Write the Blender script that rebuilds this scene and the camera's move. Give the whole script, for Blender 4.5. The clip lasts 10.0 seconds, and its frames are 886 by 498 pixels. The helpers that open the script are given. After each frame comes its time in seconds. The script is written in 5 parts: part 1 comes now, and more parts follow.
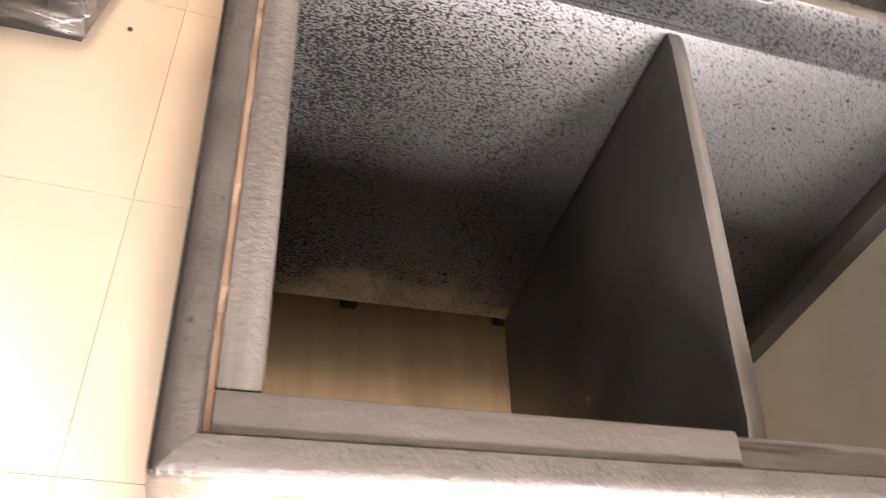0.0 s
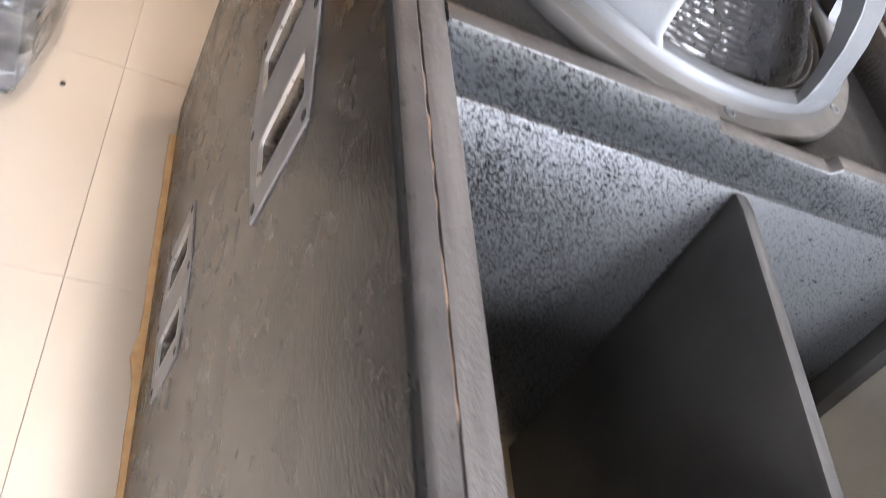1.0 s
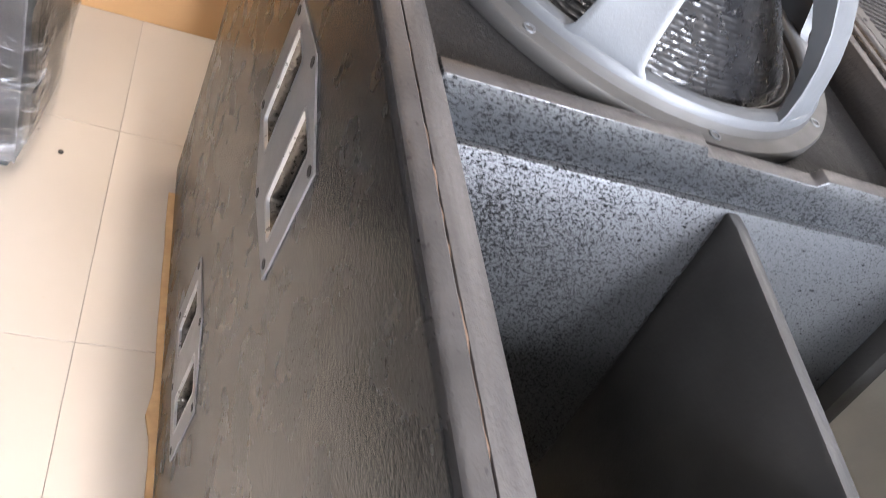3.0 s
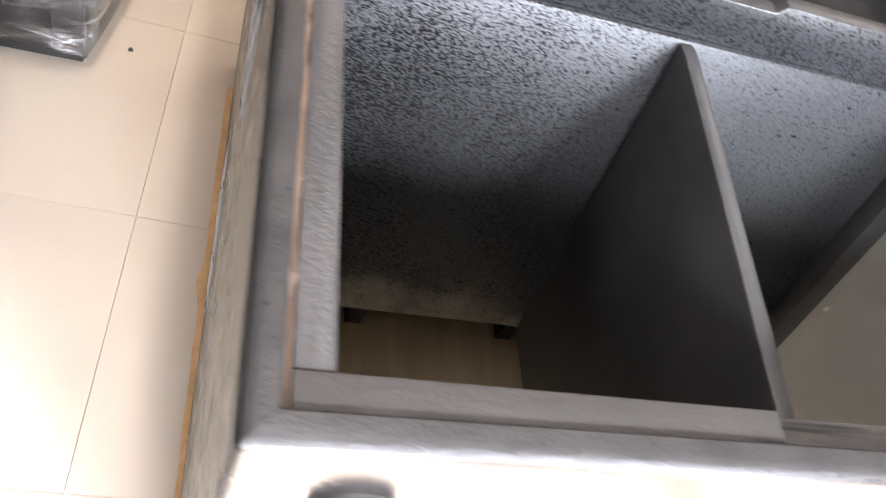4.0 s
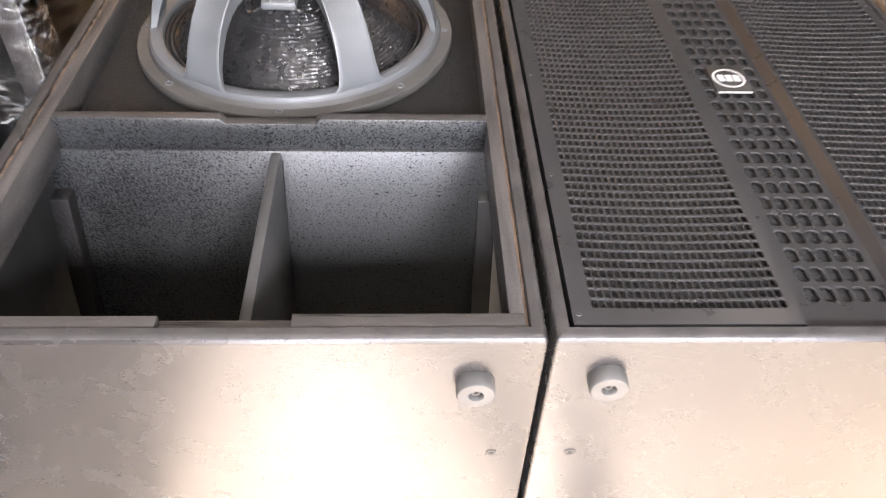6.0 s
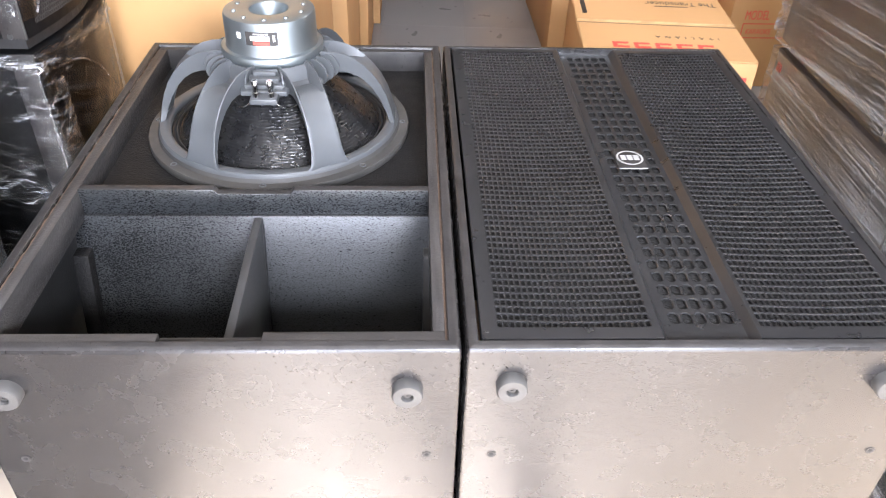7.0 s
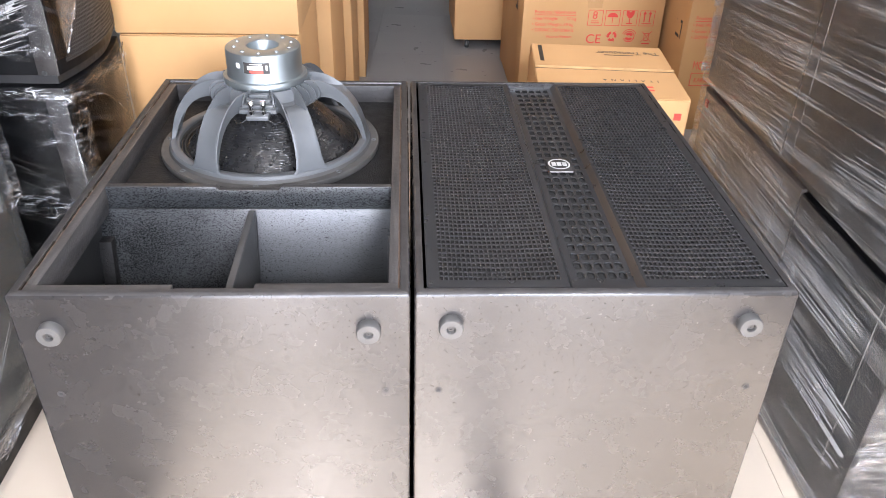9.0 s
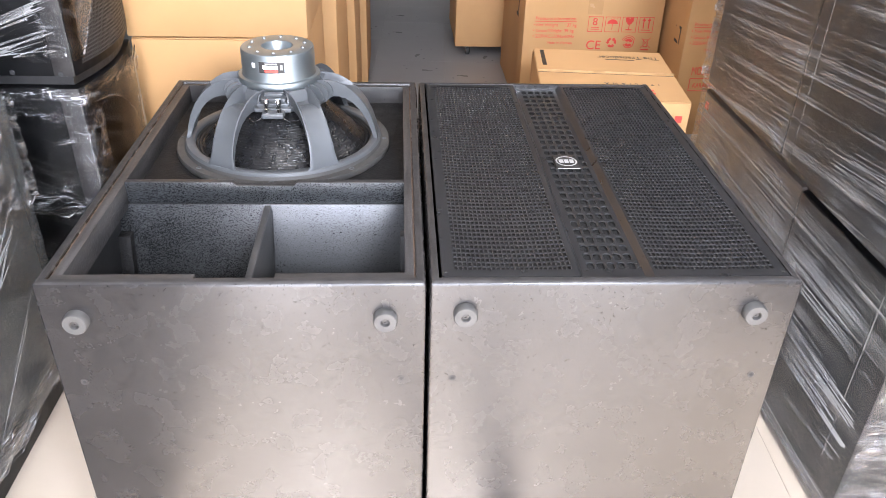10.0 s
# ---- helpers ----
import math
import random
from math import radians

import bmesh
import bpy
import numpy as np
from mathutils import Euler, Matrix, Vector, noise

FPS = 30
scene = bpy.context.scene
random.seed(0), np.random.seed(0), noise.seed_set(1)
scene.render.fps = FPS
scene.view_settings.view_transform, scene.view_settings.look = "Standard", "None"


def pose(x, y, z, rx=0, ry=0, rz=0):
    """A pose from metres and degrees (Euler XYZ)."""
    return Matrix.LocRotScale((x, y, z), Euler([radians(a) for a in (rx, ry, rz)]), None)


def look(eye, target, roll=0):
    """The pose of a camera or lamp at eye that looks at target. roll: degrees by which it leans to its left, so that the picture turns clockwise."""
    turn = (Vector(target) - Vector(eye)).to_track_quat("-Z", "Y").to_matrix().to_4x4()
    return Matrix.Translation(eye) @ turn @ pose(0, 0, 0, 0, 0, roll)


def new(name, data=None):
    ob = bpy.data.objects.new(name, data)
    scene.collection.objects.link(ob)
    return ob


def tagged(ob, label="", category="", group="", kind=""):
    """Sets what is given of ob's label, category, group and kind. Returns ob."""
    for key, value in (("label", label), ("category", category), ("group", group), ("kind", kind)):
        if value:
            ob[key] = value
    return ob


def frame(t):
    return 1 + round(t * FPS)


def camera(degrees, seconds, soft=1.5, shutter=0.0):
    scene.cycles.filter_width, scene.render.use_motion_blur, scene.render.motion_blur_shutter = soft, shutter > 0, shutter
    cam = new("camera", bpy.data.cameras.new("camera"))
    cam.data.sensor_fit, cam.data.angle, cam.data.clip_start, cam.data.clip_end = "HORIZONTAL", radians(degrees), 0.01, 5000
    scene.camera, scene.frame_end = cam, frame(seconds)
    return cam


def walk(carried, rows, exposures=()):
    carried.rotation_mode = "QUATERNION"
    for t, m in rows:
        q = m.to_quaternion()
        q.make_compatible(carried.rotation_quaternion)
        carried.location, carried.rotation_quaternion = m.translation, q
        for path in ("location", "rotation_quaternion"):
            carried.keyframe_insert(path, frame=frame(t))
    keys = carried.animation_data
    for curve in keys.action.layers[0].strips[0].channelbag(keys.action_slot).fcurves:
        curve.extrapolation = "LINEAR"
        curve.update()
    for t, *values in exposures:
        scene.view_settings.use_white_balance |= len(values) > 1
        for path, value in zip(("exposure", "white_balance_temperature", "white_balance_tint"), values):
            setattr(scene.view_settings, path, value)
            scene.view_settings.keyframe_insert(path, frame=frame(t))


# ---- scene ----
cam = camera(59.8, 10.0, soft=0.8, shutter=0.5)
PATH = [
    (0, (-0.568, -0.067, 0.957), (-0.007, 0.969, -0.659), 31.7),
    (0.5, (-0.634, -0.041, 0.936), (0.102, 1.015, -0.595), 40.9),
    (1, (-0.696, 0.015, 0.914), (0.174, 1.129, -0.501), 42.1),
    (1.5, (-0.724, 0.045, 0.916), (0.218, 1.214, -0.406), 38.8),
    (2, (-0.731, 0.058, 0.923), (0.236, 1.23, -0.378), 37.5),
    (2.2, (-0.731, 0.055, 0.925), (0.232, 1.236, -0.37), 37.0),
    (3.3, (-0.69, -0.017, 0.926), (0.117, 1.146, -0.488), 35.9),
    (3.5, (-0.67, -0.038, 0.93), (0.091, 1.104, -0.524), 35.2),
    (4, (-0.599, -0.085, 0.95), (0.002, 1.003, -0.617), 31.5),
    (4.2, (-0.548, -0.092, 0.966), (-0.022, 0.984, -0.636), 29.0),
    (4.5, (-0.434, -0.105, 0.999), (-0.028, 0.983, -0.629), 23.9),
    (4.7, (-0.322, -0.132, 1.035), (-0.036, 0.981, -0.603), 18.6),
    (5, (-0.207, -0.163, 1.083), (-0.026, 1.004, -0.531), 12.4),
    (5.2, (-0.151, -0.193, 1.114), (-0.039, 1.019, -0.473), 8.3),
    (6.3, (-0.119, -0.502, 1.257), (-0.032, 0.991, -0.071), 1.8),
    (6.5, (-0.11, -0.535, 1.273), (-0.02, 0.988, -0.019), 2.0),
    (7, (-0.06, -0.627, 1.316), (0.021, 0.967, 0.111), 1.8),
    (7.5, (-0.046, -0.723, 1.328), (0.026, 0.906, 0.17), 1.3),
    (8, (-0.052, -0.801, 1.347), (0.022, 0.85, 0.22), 1.2),
    (8.5, (-0.01, -0.858, 1.351), (0.076, 0.813, 0.256), 1.4),
    (9, (-0.011, -0.909, 1.356), (0.088, 0.776, 0.283), 1.7),
    (9.5, (-0.028, -0.934, 1.358), (0.074, 0.758, 0.296), 1.7),
    (10, (-0.041, -0.953, 1.349), (0.068, 0.745, 0.298), 1.8),
]
walk(cam, [(t, look(eye, target, roll)) for t, eye, target, roll in PATH], [(0, 4.58, 8300, 24), (0.5, 4.46, 6750, 17), (1.5, 4.38, 6400, 16), (2.2, 4.42, 6400, 16), (3.5, 4.36, 6300, 16), (4.0, 4.22, 6500, 16), (4.5, 3.98, 7100, 17), (5.2, 4.08, 8000, 23), (6.5, 3.86, 6250, 16), (8, 3.64, 6300, 16), (10, 3.56, 6250, 16)])

# ---------------------------------------------------------------- world and light
H, D, W = 0.70, 0.88, 0.578

world = bpy.data.worlds.new("sky")
scene.world = world
world.use_nodes = True
wn = world.node_tree
sky = wn.nodes.new("ShaderNodeTexSky")
sky.sky_type, sky.sun_disc = "NISHITA", False
sky.sun_elevation, sky.sun_rotation = radians(50), radians(185)
wn.links.new(sky.outputs[0], wn.nodes["Background"].inputs[0])
wn.nodes["Background"].inputs[1].default_value = 0.10


def lamp(name, kind, m, energy, colour, **values):
    data = bpy.data.lights.new(name, kind)
    data.energy, data.color = energy, colour
    for key, value in values.items():
        if key == "size":
            data.shape, data.size, data.size_y = "RECTANGLE", value[0], value[1]
        if key == "angle":
            data.angle = value
    ob = new(name, data)
    ob.matrix_world = m
    return ob


lamp("sun", "SUN", look((-0.5, -6, 7.15), (0, 0, 0)), 3.9, (1.0, 0.94, 0.86), angle=radians(0.5))
# daylight through two assumed doorways behind the camera
lamp("doorway_daylight", "AREA", look((-0.41, -1.80, 1.08), (-0.41, 3, 1.08)), 5.7, (0.96, 0.965, 1.0), size=(0.58, 2.15))
lamp("doorway_daylight", "AREA", look((0.75, -1.80, 0.85), (0.75, 3, 0.85)), 4, (0.92, 0.95, 1.0), size=(1.1, 1.6))
lamp("doorway_sky", "AREA", look((0.62, -1.80, 1.94), (0.62, 3, 1.94)), 11.5, (0.90, 0.95, 1.0), size=(0.62, 0.40))
lamp("doorway_sky", "AREA", look((-0.395, -1.80, 1.94), (-0.395, 3, 1.94)), 3, (0.90, 0.95, 1.0), size=(0.5, 0.40))
# unseen overhead fill lamps, added to lift the horn and the store's back
lamp("added_fill", "AREA", look((-0.35, 0.15, 3.3), (-0.35, 0.15, 0)), 3.2, (1.0, 0.95, 0.88), size=(0.15, 1.2))
lamp("added_fill", "AREA", look((2.5, 2.6, 3.2), (2.5, 2.6, 0)), 4.5, (1.0, 0.93, 0.84), size=(0.15, 1.2))


# ---------------------------------------------------------------- materials
def material(name):
    m = bpy.data.materials.new(name)
    m.use_nodes = True
    return m, m.node_tree, m.node_tree.nodes["Principled BSDF"]


def node(tree, kind, inputs=None, **settings):
    n = tree.nodes.new(kind)
    if "operation" in settings:
        n.operation = settings["operation"]
    if "data_type" in settings:
        n.data_type = settings["data_type"]
    if "blend_type" in settings:
        n.blend_type = settings["blend_type"]
    for key, value in (inputs or {}).items():
        if isinstance(value, bpy.types.NodeSocket):
            tree.links.new(value, n.inputs[key])
        else:
            n.inputs[key].default_value = value
    return n


def noise_of(tree, scale, detail=3.0, rough=0.55, stretch=None, turn=(0, 0, 0), coord="Object"):
    where = node(tree, "ShaderNodeTexCoord").outputs[coord]
    if stretch:
        where = node(tree, "ShaderNodeMapping", {"Vector": where, "Scale": stretch, "Rotation": turn}).outputs[0]
    return node(tree, "ShaderNodeTexNoise", {"Vector": where, "Scale": scale, "Detail": detail, "Roughness": rough}).outputs[0]


def ramp(tree, value, stops):
    n = node(tree, "ShaderNodeValToRGB", {0: value})
    while len(n.color_ramp.elements) < len(stops):
        n.color_ramp.elements.new(0.5)
    for e, (at, c) in zip(n.color_ramp.elements, stops):
        e.position, e.color = at, (*c, 1) if len(c) == 3 else c
    return n.outputs[0]


def grey(v):
    return (v, v, v)


def mixed(tree, fac, a, b, kind="MIX"):
    n = node(tree, "ShaderNodeMix", {}, data_type="RGBA", blend_type=kind)
    for socket, value in ((n.inputs[0], fac), (n.inputs[6], a), (n.inputs[7], b)):
        if isinstance(value, bpy.types.NodeSocket):
            tree.links.new(value, socket)
        else:
            socket.default_value = value if not isinstance(value, tuple) else (*value, 1)[:4]
    return n.outputs[2]


def bump(tree, height, strength, distance, after=None):
    n = node(tree, "ShaderNodeBump", {"Height": height, "Strength": strength, "Distance": distance})
    if after:
        tree.links.new(after, n.inputs["Normal"])
    return n.outputs[0]


def stipple(t, n, colour):
    """Small raised dots of a sprayed texture coat, rubbed lighter on top, and dark pinholes."""
    dots = ramp(t, noise_of(t, 400, 2, 0.5), [(0.60, grey(0)), (0.68, grey(1))])
    pins = ramp(t, noise_of(t, 260, 2, 0.5, (1, 1, 1), (0.4, 0.7, 0.2)), [(0.325, grey(1)), (0.350, grey(0))])
    colour = mixed(t, dots, colour, (0.022, 0.021, 0.0205))
    colour = mixed(t, pins, colour, (0.004, 0.004, 0.004))
    height = node(t, "ShaderNodeMath", {0: node(t, "ShaderNodeMath", {0: dots, 1: 0.35}, operation="MULTIPLY").outputs[0], 1: pins}, operation="SUBTRACT").outputs[0]
    return bump(t, height, 0.22, 0.0003, n), colour, dots


def surface(name, low, high, scale=6.0, rough=(0.4, 0.6), metal=0.0, grain=(400, 0.2, 0.001), relief=None, stretch=None,
            specular=0.5, specks=None, dotted=False):
    """A painted, wooden or plastic surface: two tones at one scale, gloss that varies, fine grain and broader relief."""
    m, t, p = material(name)
    broad = noise_of(t, scale, 5, 0.6, stretch)
    colour = ramp(t, broad, [(0.3, low), (0.7, high)])
    if specks:
        s_scale, s_at, s_colour, s_stretch = specks
        dots = noise_of(t, s_scale, 2, 0.6, s_stretch)
        colour = mixed(t, ramp(t, dots, [(s_at, grey(0)), (s_at + 0.05, grey(1))]), colour, s_colour)
    base = colour
    gl = ramp(t, noise_of(t, scale * 4, 4), [(0.3, grey(rough[0])), (0.7, grey(rough[1]))])
    t.links.new(gl, p.inputs["Roughness"])
    p.inputs["Metallic"].default_value = metal
    p.inputs["Specular IOR Level"].default_value = specular
    n = None
    if relief:
        n = bump(t, noise_of(t, relief[0], 3, 0.6, relief[3] if len(relief) > 3 else None), relief[1], relief[2])
    if grain:
        n = bump(t, noise_of(t, grain[0], 2, 0.6, grain[3] if len(grain) > 3 else None), grain[1], grain[2], n)
    if dotted:
        n, base, dots = stipple(t, n, colour)
        t.links.new(mixed(t, dots, gl, grey(0.27)), p.inputs["Roughness"])
    t.links.new(base, p.inputs["Base Color"])
    if n:
        t.links.new(n, p.inputs["Normal"])
    return m


# sprayed textured black cabinet paint, duller on the flanks, pooled and pitted in the horn
PAINT = surface("textured_black_paint", (0.014, 0.013, 0.0128), (0.023, 0.021, 0.0205), 5, (0.23, 0.30), grain=(330, 0.25, 0.0010), relief=(40, 0.03, 0.002), specular=0.5, dotted=True)
RIMPLY = surface("scuffed_plywood_edge", (0.028, 0.026, 0.025), (0.060, 0.055, 0.052), 14, (0.5, 0.7), grain=(260, 0.45, 0.001), relief=(90, 0.3, 0.001, (0.06, 1, 1)), specular=0.3, stretch=(0.2, 1, 1), specks=(130, 0.565, (0.010, 0.009, 0.009), (0.05, 1, 1)))
BATTEN = surface("scuffed_batten_paint", (0.016, 0.015, 0.0148), (0.062, 0.057, 0.054), 70, (0.4, 0.6), grain=(250, 0.6, 0.0015), relief=(90, 0.25, 0.001, (1, 0.06, 1)), specular=0.3, stretch=(1, 0.07, 0.5))
RIM = surface("worn_grey_black_paint", (0.021, 0.0198, 0.0195), (0.042, 0.039, 0.038), 30, (0.36, 0.55), grain=(300, 0.42, 0.0011), relief=(45, 0.08, 0.002), specular=0.32, specks=(210, 0.655, (0.008, 0.0075, 0.0075), None))


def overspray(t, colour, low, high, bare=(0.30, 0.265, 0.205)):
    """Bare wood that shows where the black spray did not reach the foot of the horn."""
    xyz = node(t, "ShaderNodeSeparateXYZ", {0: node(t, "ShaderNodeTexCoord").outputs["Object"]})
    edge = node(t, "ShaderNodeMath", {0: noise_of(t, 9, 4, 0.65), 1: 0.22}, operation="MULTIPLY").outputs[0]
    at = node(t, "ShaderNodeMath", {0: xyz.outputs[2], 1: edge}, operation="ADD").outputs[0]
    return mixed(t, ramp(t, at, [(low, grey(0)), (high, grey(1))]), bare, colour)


def pitted():
    """Glossy paint with round pits: dense on the lip and in the outer compartment, sparse and larger elsewhere."""
    m, t, p = material("pitted_black_paint")
    xyz = node(t, "ShaderNodeSeparateXYZ", {0: node(t, "ShaderNodeTexCoord").outputs["Object"]})
    broad = ramp(t, noise_of(t, 7, 4, 0.6, (0.5, 1, 1.6)), [(0.3, (0.0140, 0.0152, 0.0162)), (0.7, (0.0235, 0.0252, 0.0266))])
    grit = ramp(t, noise_of(t, 900, 3, 0.75, (0.45, 1, 1)), [(0.38, grey(0.35)), (0.62, grey(1.7))])
    broad = mixed(t, 1.0, broad, grit, "MULTIPLY")
    # right compartment's colour is lifted to stand for doorway light on it
    amount = ramp(t, node(t, "ShaderNodeMath", {0: xyz.outputs[0], 1: 0.6}, operation="ADD").outputs[0], [(0.305, grey(1.0)), (0.315, grey(1.3))])
    broad = mixed(t, 1.0, broad, amount, "MULTIPLY")
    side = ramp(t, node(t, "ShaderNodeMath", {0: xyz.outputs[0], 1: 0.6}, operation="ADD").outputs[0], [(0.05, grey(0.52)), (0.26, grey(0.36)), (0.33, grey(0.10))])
    lip = ramp(t, xyz.outputs[2], [(0.654, grey(0.0)), (0.657, grey(0.40))])
    dense = node(t, "ShaderNodeMath", {0: side, 1: lip}, operation="MAXIMUM").outputs[0]
    patch = ramp(t, noise_of(t, 9, 4, 0.65), [(0.34, grey(0.5)), (0.66, grey(1.4))])
    dense = node(t, "ShaderNodeMath", {0: dense, 1: patch}, operation="MULTIPLY").outputs[0]

    def pits(scale, stretch, share, wide):
        where = node(t, "ShaderNodeMapping", {"Vector": node(t, "ShaderNodeTexCoord").outputs["Object"], "Scale": stretch}).outputs[0]
        warp = node(t, "ShaderNodeTexNoise", {"Vector": where, "Scale": scale * 1.3, "Detail": 2.0}).outputs[1]
        warp = node(t, "ShaderNodeVectorMath", {0: warp, 1: (0.9 / scale,) * 3}, operation="MULTIPLY").outputs[0]
        where = node(t, "ShaderNodeVectorMath", {0: where, 1: warp}, operation="ADD").outputs[0]
        near = node(t, "ShaderNodeTexVoronoi", {"Vector": where, "Scale": scale})
        pick = node(t, "ShaderNodeSeparateColor", {0: near.outputs["Color"]})
        there = node(t, "ShaderNodeMath", {0: pick.outputs[0], 1: share}, operation="LESS_THAN").outputs[0]
        size = node(t, "ShaderNodeMath", {0: pick.outputs[1], 1: wide}, operation="MULTIPLY").outputs[0]
        size = node(t, "ShaderNodeMath", {0: size, 1: 0.10}, operation="ADD").outputs[0]
        size = node(t, "ShaderNodeMath", {0: size, 1: there}, operation="MULTIPLY").outputs[0]
        inside = node(t, "ShaderNodeMath", {0: size, 1: near.outputs["Distance"]}, operation="SUBTRACT").outputs[0]
        return ramp(t, inside, [(0.0, grey(0)), (0.06, grey(1))])

    # gathered pits that run into one another where the coat is poor
    level = node(t, "ShaderNodeMath", {0: dense, 1: 0.20}, operation="MULTIPLY").outputs[0]
    level = node(t, "ShaderNodeMath", {0: level, 1: noise_of(t, 740, 4, 0.7, (0.5, 1, 1))}, operation="ADD").outputs[0]
    poor = ramp(t, level, [(0.585, grey(0)), (0.655, grey(1))])
    hole = node(t, "ShaderNodeMath", {0: poor, 1: pits(230, (0.6, 1, 1.2), 0.13, 0.22)}, operation="MAXIMUM").outputs[0]
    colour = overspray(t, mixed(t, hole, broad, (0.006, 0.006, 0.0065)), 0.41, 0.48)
    t.links.new(colour, p.inputs["Base Color"])
    t.links.new(ramp(t, hole, [(0, grey(0.37)), (1, grey(0.9))]), p.inputs["Roughness"])
    t.links.new(ramp(t, hole, [(0, grey(0.80)), (1, grey(0.04))]), p.inputs["Specular IOR Level"])
    n = bump(t, hole, -0.5, 0.0006)
    n = bump(t, noise_of(t, 60, 3, 0.6, (0.2, 1, 3)), 0.15, 0.0012, n)
    n = bump(t, noise_of(t, 800, 2, 0.6, (0.5, 1, 1)), 0.40, 0.0004, n)
    t.links.new(n, p.inputs["Normal"])
    return m


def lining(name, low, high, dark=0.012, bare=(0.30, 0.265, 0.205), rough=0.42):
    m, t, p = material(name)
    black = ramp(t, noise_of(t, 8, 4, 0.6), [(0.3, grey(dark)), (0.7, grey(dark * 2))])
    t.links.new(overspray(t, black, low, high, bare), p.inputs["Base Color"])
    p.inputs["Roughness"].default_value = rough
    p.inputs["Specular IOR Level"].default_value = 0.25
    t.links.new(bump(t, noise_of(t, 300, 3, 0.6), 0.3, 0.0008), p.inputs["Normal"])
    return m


# real overspray on both; the second is made paler for light on the right lining
LINING, LITLINING = lining("oversprayed_plywood", 0.27, 0.64), lining("brightened_oversprayed_plywood", 0.42, 1.05, 0.045, (0.66, 0.63, 0.56), 0.5)
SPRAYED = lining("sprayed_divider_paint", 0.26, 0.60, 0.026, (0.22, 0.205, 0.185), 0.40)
PITTED = pitted()
SMOOTH = surface("smooth_black_paint", (0.020, 0.0195, 0.0205), (0.034, 0.033, 0.0345), 7, (0.3, 0.5), grain=(300, 0.2, 0.0006))
BAFFLE = surface("matt_black_board", (0.0050, 0.0048, 0.0048), (0.0095, 0.0090, 0.0090), 8, (0.55, 0.75), grain=(270, 0.9, 0.002), specular=0.22)
RAWWOOD = surface("raw_split_plywood", (0.050, 0.031, 0.021), (0.135, 0.086, 0.056), 90, (0.6, 0.9), stretch=(1, 0.12, 1), grain=(300, 0.4, 0.001))
PLY = surface("pale_plywood", (0.62, 0.475, 0.30), (0.76, 0.61, 0.43), 5, (0.5, 0.75), stretch=(9, 0.8, 1), grain=(150, 0.2, 0.001, (6, 0.6, 1)))
CARD = surface("brown_cardboard", (0.46, 0.262, 0.108), (0.55, 0.325, 0.145), 2.5, (0.7, 0.85), grain=(90, 0.12, 0.001, (1, 1, 8)), relief=(9, 0.15, 0.004))
CARDEDGE = surface("cut_cardboard", (0.42, 0.25, 0.11), (0.6, 0.38, 0.18), 40, (0.8, 0.95), grain=(200, 0.3, 0.001))
TAPE = surface("clear_brown_tape", (0.44, 0.25, 0.11), (0.52, 0.32, 0.16), 8, (0.15, 0.3), grain=None)
TILE = surface("cream_floor_tile", (0.415, 0.352, 0.278), (0.485, 0.418, 0.334), 1.6, (0.28, 0.42), grain=(60, 0.04, 0.001), specks=(26, 0.72, (0.42, 0.34, 0.25), None))
# the same cream tile, greyed for the shade deeper in the aisle
SHADETILE = surface("shaded_cream_floor_tile", (0.215, 0.215, 0.218), (0.255, 0.255, 0.258), 1.2, (0.25, 0.36), grain=(60, 0.04, 0.001))
GROUT = surface("grey_grout", (0.30, 0.265, 0.225), (0.37, 0.33, 0.285), 30, (0.8, 0.95))
WALLP = surface("painted_wall", (0.34, 0.333, 0.32), (0.40, 0.393, 0.378), 2, (0.6, 0.8), grain=(120, 0.1, 0.001))
CEIL = surface("white_ceiling", (0.50, 0.50, 0.49), (0.58, 0.58, 0.57), 2, (0.7, 0.9), grain=(120, 0.1, 0.001))
OUT = surface("pale_concrete", (0.38, 0.36, 0.33), (0.5, 0.48, 0.44), 3, (0.7, 0.9), grain=(80, 0.3, 0.003))
CAST = surface("grey_cast_aluminium", (0.058, 0.062, 0.066), (0.078, 0.083, 0.088), 12, (0.42, 0.55), metal=0.0, grain=(420, 0.25, 0.0006))
RIMCAST = surface("dusty_dark_casting", (0.030, 0.029, 0.028), (0.055, 0.052, 0.048), 9, (0.5, 0.7), grain=(420, 0.25, 0.0006))
CONE = surface("black_pulp_cone", (0.006, 0.006, 0.0066), (0.012, 0.012, 0.0126), 20, (0.24, 0.34), grain=(500, 0.2, 0.0006), specular=0.4)
RUBBER = surface("black_rubber", (0.012, 0.012, 0.012), (0.02, 0.02, 0.021), 20, (0.4, 0.6), grain=None)
GREYRUBBER = surface("dusty_grey_rubber", (0.025, 0.024, 0.023), (0.06, 0.058, 0.055), 30, (0.55, 0.8), grain=(300, 0.3, 0.0008))
ZINC = surface("zinc_plated_steel", (0.25, 0.28, 0.292), (0.31, 0.345, 0.358), 8, (0.44, 0.54), metal=1.0, grain=(300, 0.12, 0.0005))
CHROME = surface("bright_chrome", (0.7, 0.7, 0.7), (0.78, 0.78, 0.78), 20, (0.1, 0.2), metal=1.0, grain=None)
STEEL = surface("grey_powder_coated_steel", (0.25, 0.243, 0.245), (0.32, 0.312, 0.315), 14, (0.3, 0.45), grain=(420, 0.3, 0.0006))
